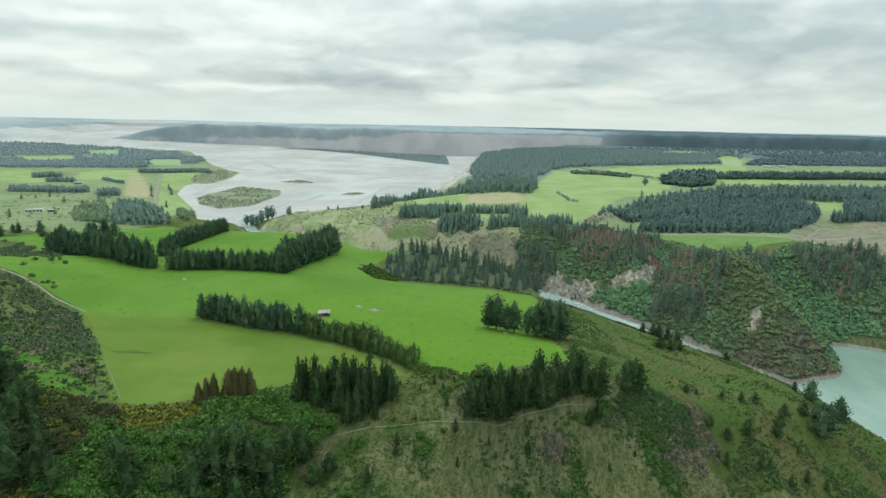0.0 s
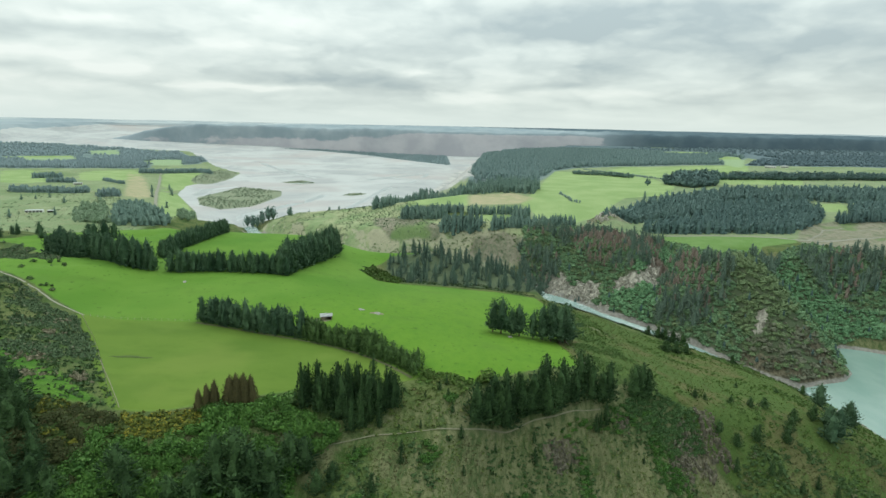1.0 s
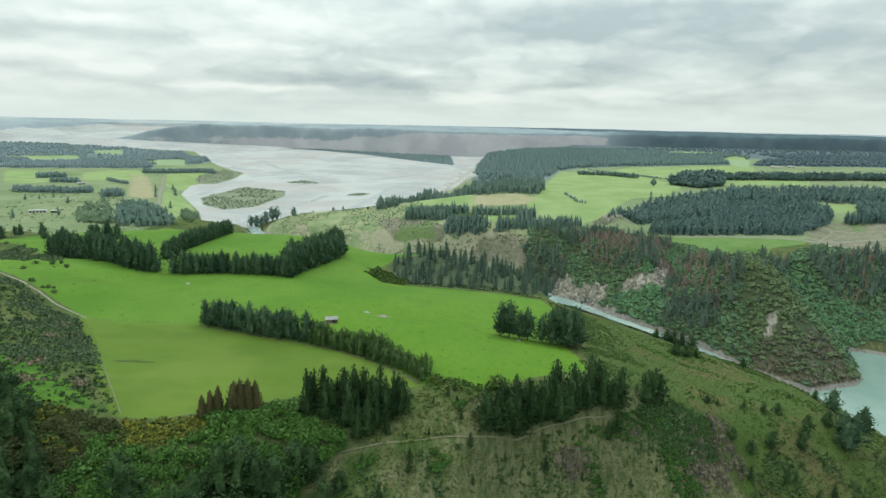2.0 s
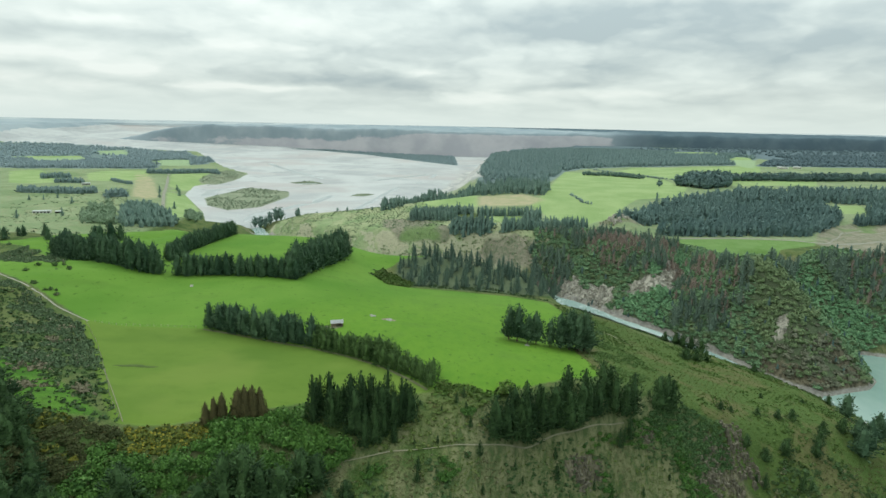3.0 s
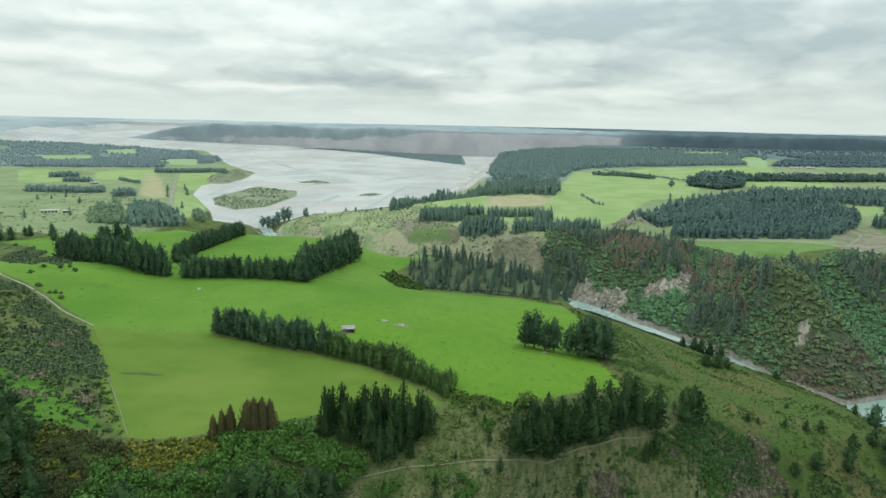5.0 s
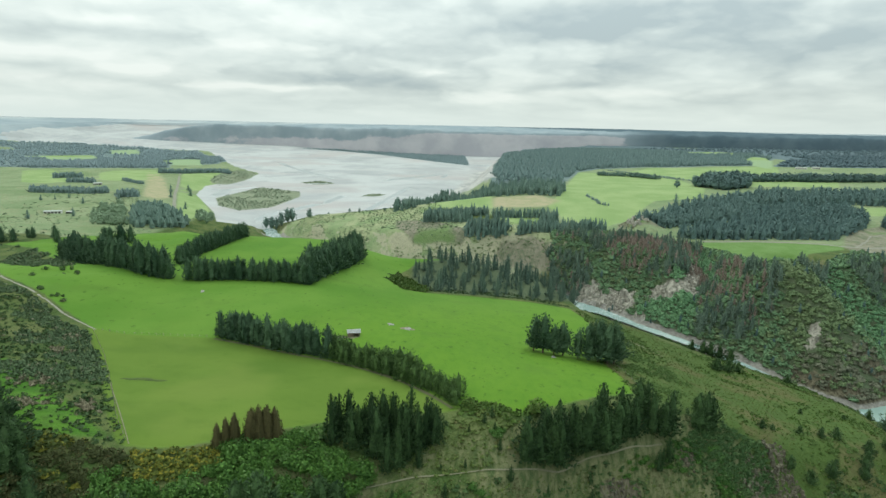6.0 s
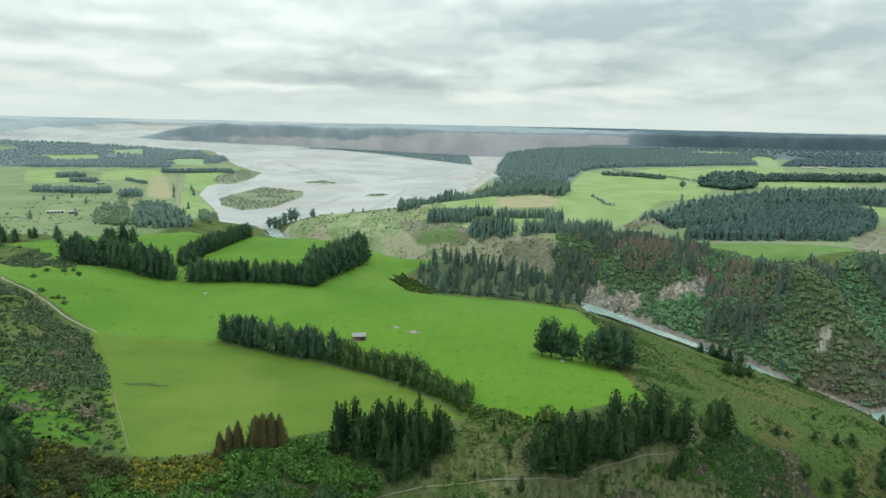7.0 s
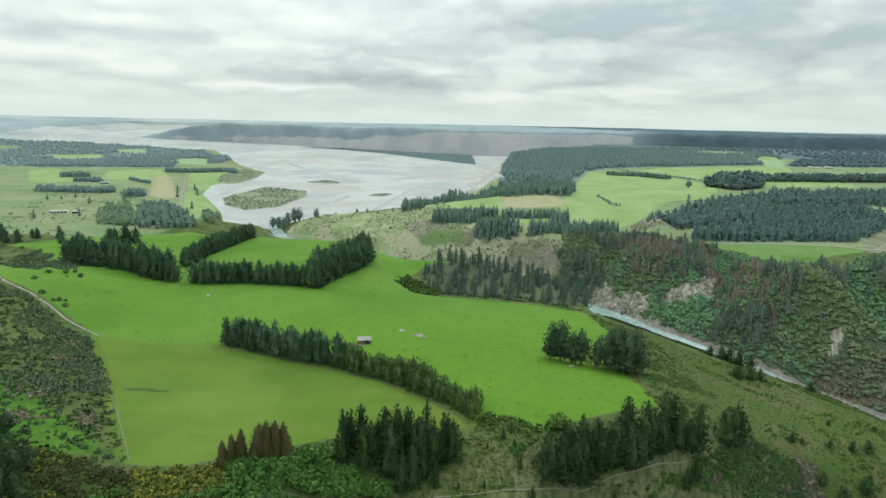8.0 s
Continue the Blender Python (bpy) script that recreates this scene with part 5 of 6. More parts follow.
# lone far trees and hedges
for x, y, h in [(-346, 541, 15), (-338, 537, 17), (-331, 543, 19), (-325, 548, 16), (-445, 540, 15), (-457, 550, 17), (-436, 543, 13), (-393, 542, 14), (-415, 570, 14), (-430, 560, 12), (-455, 585, 11), (-664, 847, 14), (-618, 881, 14), (-686, 1004, 13), (-780, 1063, 10), (-792, 1042, 11), (-774, 1092, 10), (-655, 1060, 13), (-718, 1363, 17), (-655, 1243, 16), (-566, 1129, 15), (-690, 1402, 18), (-745, 1501, 16), (-738, 1492, 14), (334, 1004, 15), (340, 760, 8)]:
    (far_lone if y > 700 else belt_pines).put(x, y, h, R, "lone trees on the far farmland", 1.2)

water_trees = Planter([tree_kind("willow_tree", round_crown(350 + i, 6.0, 15.0, 9, 15, 1.0, 3.5), tapered(9.0, 0.5, 0.15, 7, 0.3, 350 + i), PINE_HAZE, "grey-green spreading willow beside the river plain") for i in range(3)], [18.5] * 3)
for x, y, h in [(-376, 1048, 20), (-366, 1046, 24), (-356, 1044, 22), (-346, 1042, 25), (-335, 1042, 27), (-327, 1043, 24), (-298, 1052, 19), (-262, 1050, 9), (-215, 1010, 7), (-196, 1000, 8), (-150, 985, 6), (-120, 975, 6)]:
    water_trees.put(x, y, h, R, "willows beside the river plain", 0.9)

# ---- far woods and scrub: uncounted plants ----
FAR_PINE = [far_conifer(200 + i, 17.0, 4.1, 20, 0.42) for i in range(6)]
WOOD_PINE = [far_conifer(210 + i, 15.5, 5.6, 17, 0.30) for i in range(6)]
SMALL_PINE = [far_conifer(220 + i, 14.5, 6.4, 9, 0.30) for i in range(6)]
FAR_ROUND = [round_crown(230 + i, 5.2, 9.5, 7, 13, 1.05, 2.0) for i in range(5)]
BROAD_BUSH = [round_crown(240 + i, 2.6, 2.9, 8, 36, 0.25) for i in range(6)]
SMALL_BUSH = [round_crown(260 + i, 1.2, 1.15, 3, 5, 0.38) for i in range(6)]
BANK_BUSH = [round_crown(290 + i, 2.2, 2.4, 5, 6, 0.62) for i in range(6)]
TINY_BUSH = [round_crown(280 + i, 0.9, 0.42, 2, 5, 0.30, core=False) for i in range(6)]
GREEN_SHRUB = [round_crown(320 + i, 1.9, 2.0, 5, 16, 0.27) for i in range(5)]
GREY_BUSH = [round_crown(310 + i, 1.15, 1.05, 3, 5, 0.36) for i in range(6)]


def clear_of(x, y, patches):
    keep = np.ones(len(x), bool)
    for p in patches:
        keep &= line_dist(x, y, p, True) < 4
    return x[keep], y[keep]


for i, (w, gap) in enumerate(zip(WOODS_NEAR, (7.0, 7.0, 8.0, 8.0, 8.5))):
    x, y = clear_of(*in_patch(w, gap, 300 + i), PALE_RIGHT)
    strewn("pine_wood", x, y, FAR_PINE if i == 4 else WOOD_PINE, (0.80, 1.12), PINE_HAZE if i == 4 else PINE_MID_HAZE, "dense dark pine plantation", "woodland", 330 + i)
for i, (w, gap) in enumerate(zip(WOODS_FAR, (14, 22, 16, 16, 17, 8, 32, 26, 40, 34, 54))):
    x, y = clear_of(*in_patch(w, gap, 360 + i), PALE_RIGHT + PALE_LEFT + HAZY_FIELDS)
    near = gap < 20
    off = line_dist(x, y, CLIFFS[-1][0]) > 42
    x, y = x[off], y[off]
    strewn("pine_wood", x, y, SMALL_PINE, (0.75 if near else 1.1, 1.15 if near else 1.7), PINE_HAZE if gap == 8 else PINE_BLUE_HAZE if i in (1, 10) else PINE_FAR_HAZE if i == 0 else PINE_SLATE_HAZE, "distant pine plantation with haze in its grey-green", "woodland", 390 + i, tall=1.0 if near else 0.5)
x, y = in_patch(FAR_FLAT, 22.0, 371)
strewn("pine_wood", x, y, SMALL_PINE, (0.8, 1.4), PINE_SLATE_HAZE, "haze-tinted grey-green woods on the flat below the far cliff", "woodland", 399, tall=0.55)
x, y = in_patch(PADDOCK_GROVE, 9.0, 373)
strewn("tree_row", x, y, FAR_ROUND, (1.2, 1.8), PINE_MID_HAZE, "grove of dark round-crowned trees between paddocks", "trees", 398)
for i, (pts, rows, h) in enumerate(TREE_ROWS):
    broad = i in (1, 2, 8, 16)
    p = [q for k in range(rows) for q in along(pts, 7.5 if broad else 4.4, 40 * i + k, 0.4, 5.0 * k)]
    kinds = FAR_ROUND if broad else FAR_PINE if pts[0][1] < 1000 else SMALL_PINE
    strewn("tree_row", np.array([q[0] for q in p]), np.array([q[1] for q in p]), kinds, (h / 19.0, h / 15.0), PINE_MID_HAZE if i < 3 else PINE_HAZE if pts[0][1] < 1000 or broad else PINE_FAR_HAZE, "row of round-crowned dark trees along a paddock" if broad else "row of dark conifers along a paddock", "trees", 420 + i)

# ---- scrub, bushes and bank woods ----
BROAD_BELT = [(-116, 199), (-93, 208), (-60, 224), (-56, 216), (-40, 214), (-37, 208), (-48, 200), (-52, 180), (-80, 160), (-110, 150), (-124, 160), (-120, 186)]
GORSE_PATCH = [(-118, 201), (-92, 208), (-88, 202), (-97, 195), (-112, 191)]
BROWN_SCRUB = [(-170, 188), (-150, 197), (-119, 200), (-112, 190), (-119, 179), (-112, 160), (-132, 145), (-170, 150)]
WEST_SCRUB = [(-310, 366), (-260, 340), (-224, 316), (-205, 308), (-181, 280), (-157, 250), (-133, 216), (-121, 202), (-138, 196), (-170, 186), (-230, 230), (-330, 300)]
HILL_SCRUB = [(-450, 530), (-372, 501), (-318, 452), (-282, 408), (-270, 385), (-320, 396), (-420, 440)]
SCARP = [(-40, 209), (-16, 236), (-4, 248), (3, 252), (15, 243), (24, 248), (12, 226), (-10, 216)]
LOWER_SLOPE = [(-46, 205), (-8, 218), (14, 227), (40, 243), (70, 258), (96, 270), (135, 277), (165, 262), (150, 225), (60, 190), (-47, 165)]
SHRUB_PATCH = [(92, 270), (116, 285), (138, 289), (140, 276), (120, 262), (100, 262)]
GREEN_GULLY = [(146, 614), (188, 624), (230, 655), (258, 690), (266, 640), (226, 594), (209, 566), (180, 580)]
GREEN_VALLEY = [(355, 650), (384, 642), (397, 610), (425, 585), (440, 555), (400, 556), (384, 564), (345, 560), (362, 600)]
SPUR_CREST = [(289, 585), (303, 600), (318, 560), (322, 523), (326, 506), (290, 500), (276, 521), (279, 554)]
SPUR_FACE = [(287, 510), (326, 508), (352, 482), (340, 470), (289, 462), (262, 500)]

x, y = in_patch(BROAD_BELT, 3.3, 401, 0.6)
outside = line_dist(x, y, GORSE_PATCH, True) < -1
x, y = x[outside], y[outside]
strewn("broadleaf_bushes", x, y, BROAD_BUSH, (0.75, 1.75), BROAD, "dense bright green broadleaf bushes below the paddock", "bushes", 1)
x, y = in_patch(GORSE_PATCH, 1.5, 402, 0.6)
strewn("gorse_bushes", x, y, SMALL_BUSH, (0.9, 1.5), GORSE_BLOOM, "gorse thicket with yellow flowers", "gorse", 2)
x, y = in_patch(BROWN_SCRUB, 1.9, 403, 0.6)
keep = fbm(x, y, 14, 3) > -0.1
strewn("gorse_bushes", x[~keep], y[~keep], SMALL_BUSH, (0.9, 1.7), GORSE, "brownish gorse scrub with some yellow flowers", "gorse", 3)
strewn("scrub", x[keep], y[keep], SMALL_BUSH + BROAD_BUSH[:2], (0.7, 1.2), BROWN_BUSH, "tangled brown-green scrub on the hillside", "scrub", 4)
x, y = in_patch(WEST_SCRUB, 1.9, 404, 0.6)
keep = 0.8 * fbm(x, y, 20, 3) + 0.022 * (y - 250) + 0.014 * (x + 160) > -0.2
strewn("scrub", x[keep], y[keep], GREY_BUSH, (0.8, 1.7), GREY_SCRUB, "grey-green matagouri scrub over rough grass", "scrub", 5)
dry_rng = np.random.RandomState(47)
dry = np.concatenate([np.array(c) + dry_rng.normal(size=(n, 2)) * (3.6, 2.4) for c, n in (((-196, 277), 22), ((-166, 213), 24), ((-178, 233), 22), ((-148, 221), 20), ((-172, 206), 16), ((-206, 296), 12))])
strewn("scrub", dry[:, 0], dry[:, 1], GREY_BUSH, (0.8, 1.6), leaf_material("dry_scrub_leaves", (0.115, 0.108, 0.066), (0.205, 0.185, 0.125)), "beige dry bushes among the scrub", "scrub", 48)
few = (~keep) & (np.random.RandomState(9).rand(len(x)) < 0.5)
strewn("scrub", x[few], y[few], SMALL_BUSH, (0.35, 1.5), BUSH, "scattered green shrubs in rough grass", "scrub", 6)
x, y = in_patch(HILL_SCRUB, 2.3, 405, 0.6)
keep = fbm(x, y, 22, 3) > -0.45
strewn("scrub", x[keep], y[keep], GREY_BUSH, (0.8, 1.9), GREY_SCRUB, "dark scrub on the rise beside the paddock", "scrub", 7)
x, y = in_patch(SCARP, 1.7, 406, 0.6)
strewn("scrub", x, y, SMALL_BUSH + TINY_BUSH, (0.4, 1.3), FERN, "olive shrubs and fern on the dry bank", "scrub", 8)
x, y = in_patch(LOWER_SLOPE, 1.25, 407, 0.6)
off = line_dist(x, y, FOOTPATH) > 1.5
x, y = x[off], y[off]
chance = np.random.RandomState(3).rand(len(x))
thick = fbm(x + 0.3 * y, 0.5 * y - 0.2 * x, 24, 4) + 0.3 * vnoise(x / 37, y / 37) + 0.35 * (chance - 0.5)
green, dark, dry = (thick > 0.62) & (chance < 0.55), (thick > 0.25) & (thick <= 0.62) & (chance < 0.55), thick < -0.12
olive = ~(green | dark | dry) & (thick < 0.4)
strewn("scrub", x[green], y[green], GREEN_SHRUB, (0.5, 1.15), BROAD, "green shrubs in gullies of the dry slope", "scrub", 9)
strewn("scrub", x[dark], y[dark], SMALL_BUSH, (0.5, 1.3), BUSH, "dark shrubs on the steep slope", "scrub", 54)
strewn("tussock", x[dry], y[dry], TINY_BUSH, (0.5, 1.3), DRY_FERN, "dry brown bracken on the steep slope", "tussock", 10)
strewn("tussock", x[olive], y[olive], TINY_BUSH, (0.5, 1.3), FERN, "olive tussock and fern on the steep slope", "tussock", 50)
near_spots = [(-28, 205), (-31, 203), (-26, 207), (0, 209), (-2, 207), (2, 211), (-1, 212), (6, 234), (8, 236), (68, 250), (72, 251), (77, 253), (81, 255), (60, 244), (64, 247), (-45, 212), (88, 257), (84, 259)]
green_x, green_y = (np.array(k, float) for k in zip(*[(px + dx, py + dy) for px, py in near_spots for dx, dy in ((0, 0), (1.6, 0.8), (-1.3, 1.1))]))
strewn("broadleaf_bushes", green_x, green_y, BROAD_BUSH, (0.35, 0.8), BROAD, "fresh green bushes dotted over the dry slope", "bushes", 62)
x, y = in_patch(SHRUB_PATCH, 1.7, 408, 0.6)
strewn("broadleaf_bushes", x, y, GREEN_SHRUB, (0.6, 1.2), SHRUB_GREEN, "rounded green bushes beside the pine row", "bushes", 11)
x, y = in_patch([(135, 225), (150, 262), (170, 290), (212, 306), (262, 328), (318, 312), (335, 250), (200, 215)], 2.1, 418, 0.6)
thick = fbm(x, y, 16, 3)
strewn("scrub", x[thick > -0.05], y[thick > -0.05], SMALL_BUSH, (0.6, 1.7), BUSH, "dark shrubs on the steep slope above the lake", "scrub", 51)
strewn("scrub", x[thick <= -0.05], y[thick <= -0.05], TINY_BUSH, (0.7, 1.7), DRY_FERN, "dry bracken on the steep slope above the lake", "scrub", 52)
x, y = (np.array(k) for k in zip(*(along([(-7, 247), (2, 253), (14, 247), (27, 253)], 0.9, 61, 1.6) + along([(-6, 243), (3, 249), (14, 243)], 1.1, 62, 1.8))))
strewn("scrub", x, y, SMALL_BUSH + BROAD_BUSH[:1], (0.8, 1.9), OLIVE_BUSH, "olive shrubs along the top of the bank", "scrub", 53)
x, y = in_patch(EAST_SLOPE, 2.5, 409, 0.6)
thick = fbm(x, y, 26, 4) + 0.35 * sstep(380, 440, y) - 0.1
strewn("bracken", x[thick <= 0.2], y[thick <= 0.2], TINY_BUSH, (0.5, 1.1), FERN, "low olive bracken over the broad slope", "bracken", 12)
strewn("scrub", x[thick > 0.2], y[thick > 0.2], SMALL_BUSH, (0.35, 1.15), OLIVE_BUSH, "green shrubs on the slope above the river", "scrub", 13)
for patch, gap, seed in (([(79, 296), (98, 292), (118, 330), (128, 390), (112, 460), (97, 470), (92, 440), (88, 400), (78, 335)], 2.6, 431), ([(140, 474), (200, 460), (240, 450), (300, 440), (306, 410), (245, 428), (195, 438), (150, 448)], 2.8, 432), ([(150, 300), (200, 340), (260, 380), (290, 350), (220, 320), (175, 292)], 4.5, 433)):
    x, y = in_patch(patch, gap, seed, 0.7)
    keep = fbm(x, y, 15, 3) > 0.05
    strewn("scrub", x[keep], y[keep], GREEN_SHRUB, (0.4, 1.05), SHRUB_LIGHT, "light green shrubs in drifts over the broad slope", "scrub", seed)
x, y = in_patch(FAR_BANK, 2.85, 410, 0.7)
bare = np.zeros(len(x), bool)
for seam, r in CLIFFS[:4]:
    bare |= line_dist(x, y, seam) < 0.9 * r * (0.85 + 0.5 * vnoise(x / 7, y / 7))
bare |= ground_height(x, y) < np.where(x > 300, -96.0, river_level(x, y)) + 1.8
wx, wy = x + 7 * fbm(x, y, 16, 2), y + 7 * fbm(x + 60, y, 16, 2)
speck = np.random.RandomState(64).rand(len(x))
bright = np.maximum(line_dist(wx, wy, GREEN_GULLY, True), line_dist(wx, wy, GREEN_VALLEY, True)) > 0
brown = ~bright & (line_dist(wx, wy, SPUR_FACE, True) > 0) & (speck < 0.55)
olive = ~bright & ~brown & ((line_dist(wx, wy, SPUR_CREST, True) > 0) | (line_dist(wx, wy, SPUR_FACE, True) > 0) | (speck < 0.2))
thin = (line_dist(wx, wy, SPUR_FACE, True) > 0) & (np.random.RandomState(65).rand(len(x)) < 0.35)
deep = ~(bright | brown | olive)
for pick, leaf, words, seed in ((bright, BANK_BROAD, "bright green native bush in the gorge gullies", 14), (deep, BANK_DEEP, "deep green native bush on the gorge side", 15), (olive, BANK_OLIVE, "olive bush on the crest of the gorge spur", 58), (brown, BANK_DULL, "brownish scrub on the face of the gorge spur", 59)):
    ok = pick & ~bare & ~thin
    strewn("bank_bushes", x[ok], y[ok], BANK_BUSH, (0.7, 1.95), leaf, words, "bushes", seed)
x, y = in_patch([(-76, 516), (-60, 487), (-42, 502), (-40, 516), (-56, 536), (-72, 548)], 2.6, 422, 0.6)
strewn("scrub", x, y, BANK_BUSH, (0.6, 1.4), OLIVE_BUSH, "olive green scrub at the end of the pine wood", "scrub", 60)
strip = along([(-78, 515), (-45, 514), (0, 532), (47, 541), (88, 534)], 1.6, 19, 0.8) + along([(-80, 540), (-66, 520), (-30, 528), (30, 548), (80, 545)], 1.8, 20, 1.2)
strewn("scrub", np.array([q[0] for q in strip]), np.array([q[1] for q in strip]), SMALL_BUSH, (0.7, 1.8), BUSH, "shrubs between paddock and pine wood", "scrub", 46)
x, y = in_patch([(-190, 850), (-120, 825), (-60, 790), (35, 785), (106, 755), (150, 700), (112, 652), (60, 664), (-30, 662), (-100, 705), (-210, 790)], 3.6, 419, 0.6)
keep = (line_dist(x, y, GORGE) > 11) & (fbm(x, y, 25, 3) > -0.3)
strewn("scrub", x[keep], y[keep], SMALL_BUSH + TINY_BUSH[:2], (0.7, 1.9), BANK_OLIVE, "grey-green scrub dotted over the dry bank", "scrub", 55)
x, y = in_patch([(186, 790), (206, 782), (245, 788), (256, 806), (238, 828), (198, 824)], 3.6, 421, 0.6)
keep = fbm(x, y, 12, 3) > 0.0
strewn("scrub", x[keep], y[keep], TINY_BUSH, (1.0, 2.6), leaf_material("brown_scrub_leaves", (0.10, 0.095, 0.06), (0.19, 0.17, 0.115)), "brown scrub on the stony knoll", "scrub", 56)
x, y = in_patch(BENCH_LAND, 4.8, 411, 0.6)
keep = fbm(x, y, 50, 3) > -0.35
strewn("scrub", x[keep], y[keep], TINY_BUSH, (1.2, 2.8), BUSH_HAZE, "low scrub on the bench above the gorge", "scrub", 16)
ISLE_SCRUB = leaf_material("island_scrub_leaves", (0.165, 0.215, 0.145), (0.215, 0.262, 0.178))
for i, isle in enumerate(ISLES):
    x, y = in_patch(isle, 8.0, 420 + i, 0.6)
    thick = fbm(x, y, 60, 3) > -0.45
    x, y = x[thick], y[thick]
    strewn("scrub", x, y, BANK_BUSH, (0.4, 1.1), ISLE_SCRUB, "low scrub on a gravel island", "scrub", 20 + i)
x, y = in_patch(DULL[0], 9.0, 430, 0.6)
keep = fbm(x, y, 70, 4) > 0.0
strewn("scrub", x[keep], y[keep], TINY_BUSH, (1.0, 3.4), BUSH_HAZE, "scattered bushes on rough grazing", "scrub", 30)

for i, patch in enumerate(([(-486, 730), (-620, 928), (-621, 1010), (-475, 790)], [(-433, 900), (-555, 1150), (-517, 1140), (-415, 900)])):
    x, y = in_patch(patch, 9.0, 440 + i, 0.6)
    strewn("willow_trees", x, y, FAR_ROUND, (0.5, 1.05), WILLOW, "pale green willows by the river flat", "trees", 40 + i)
x, y = (np.array(k) for k in zip(*[(px + dx, py + dy) for (px, py) in along(GORGE[7:], 2.2, 17) for dx, dy in ((-9, -8), (-13, -11), (-18, -15))]))
strewn("bank_bushes", x, y, SMALL_BUSH, (0.8, 2.2), BUSH, "dark shrubs along the river's edge", "bushes", 44)

lone = np.array([(-262, 350), (-249, 346), (-247, 348), (-242, 341), (-239, 327), (-286, 375), (-277, 399), (-266, 389), (-290, 392), (-264, 352), (-251, 344), (-270, 394), (-281, 396)], float)
strewn("bushes", lone[:, 0], lone[:, 1], GREEN_SHRUB, (0.7, 1.5), BUSH, "dark bushes beside the farm track", "bushes", 63)
shed_side = np.array([(-75, 322), (-77.5, 322.5), (-73, 321), (-79, 321)], float)
strewn("bushes", shed_side[:, 0], shed_side[:, 1], GREEN_SHRUB, (0.8, 1.2), leaf_material("pale_garden_leaves", (0.10, 0.125, 0.07), (0.19, 0.215, 0.14)), "pale shrubs between hedge and farm shed", "bushes", 66)

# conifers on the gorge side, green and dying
# the green needles are paled with haze over the gorge
bank_firs = pines(121, "haze-tinted grey-green pine on the gorge side", leaf=leaf_material("hazed_bank_needles", (0.084, 0.128, 0.098), (0.158, 0.212, 0.156)), name="bank_pine", count=44, fat=1.35, r=4.3, h=15, blades=50, taper=0.6, lift=0.1, ragged=0.3)
dead_firs = pines(141, "reddish-brown dying pine on the gorge side", leaf=RUSTY, name="dying_pine", count=70, fat=1.0, r=3.6, h=14, blades=60, taper=0.75, lift=0.1, ragged=0.3)
for patch, gap, dying in (
        ([(130, 735), (150, 700), (170, 672), (205, 628), (240, 640), (258, 690), (225, 726), (180, 748)], 6.0, 0.68),
        ([(88, 745), (124, 725), (140, 690), (119, 668), (104, 675), (92, 715)], 6.2, 0.12),
        ([(240, 650), (262, 645), (292, 585), (288, 563), (273, 550), (251, 544), (214, 566), (228, 600)], 6.2, 0.5),
        ([(352, 671), (376, 655), (368, 625), (330, 600), (322, 560), (312, 585), (330, 640)], 6.8, 0.18),
        ([(392, 640), (425, 640), (470, 630), (470, 590), (420, 584), (400, 606)], 6.6, 0.30), ([(100, 752), (120, 735), (140, 750), (120, 772)], 7, 0.25)):
    for x, y in zip(*in_patch(patch, gap, int(patch[0][0]))):
        sick = R.rand() < dying * (0.25 + 1.9 * sstep(-0.35, 0.45, vnoise(x / 17, y / 17)))
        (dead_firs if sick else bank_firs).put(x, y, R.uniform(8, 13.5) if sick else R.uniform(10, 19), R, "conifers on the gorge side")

x, y = in_patch(FAR_BANK, 16.0, 88, 0.5)
keep = ground_height(x, y) > -88
for seam, r in CLIFFS[:4]:
    keep &= line_dist(x, y, seam) > 9
strewn("young_conifers", x[keep], y[keep], FAR_PINE, (0.25, 0.6), PINE_MID_HAZE, "young dark conifers among the gorge bush", "trees", 57)

# ---- rock ----
def rock_shape(seed):
    """Two or three broken blocks, standing on edge."""
    rng = np.random.RandomState(seed)
    corner = np.array([(i, j, k) for i in (-1, 1) for j in (-1, 1) for k in (-1, 1)], float)
    quads = np.array([(0, 1, 3, 2), (4, 6, 7, 5), (0, 4, 5, 1), (2, 3, 7, 6), (0, 2, 6, 4), (1, 5, 7, 3)])
    tris = np.concatenate([quads[:, [0, 1, 2]], quads[:, [0, 2, 3]]])
    pieces = []
    for _ in range(3):
        size = np.array([rng.uniform(0.3, 0.8), rng.uniform(0.3, 0.8), rng.uniform(0.5, 1.3)])
        v = (corner + rng.uniform(-0.4, 0.4, (8, 3))) * size * np.where(corner[:, 2:] > 0, rng.uniform(0.4, 0.9), 1.0) ** np.array([[1, 1, 0]])
        pieces.append((v + np.array([rng.uniform(-0.9, 0.9), rng.uniform(-0.9, 0.9), rng.uniform(-0.2, 0.5)]), tris))
    return joined(*pieces)


ROCKS = [rock_shape(500 + i) for i in range(7)]
DARK_ROCK = plain_material("weathered_grey_rock", (0.050, 0.047, 0.034), (0.165, 0.152, 0.108), 2.2, 0.9, 0.12, local=False)
PALE_ROCK = plain_material("pale_broken_rock", (0.16, 0.155, 0.125), (0.42, 0.40, 0.345), 4.0, 0.9, 0.15, local=False)


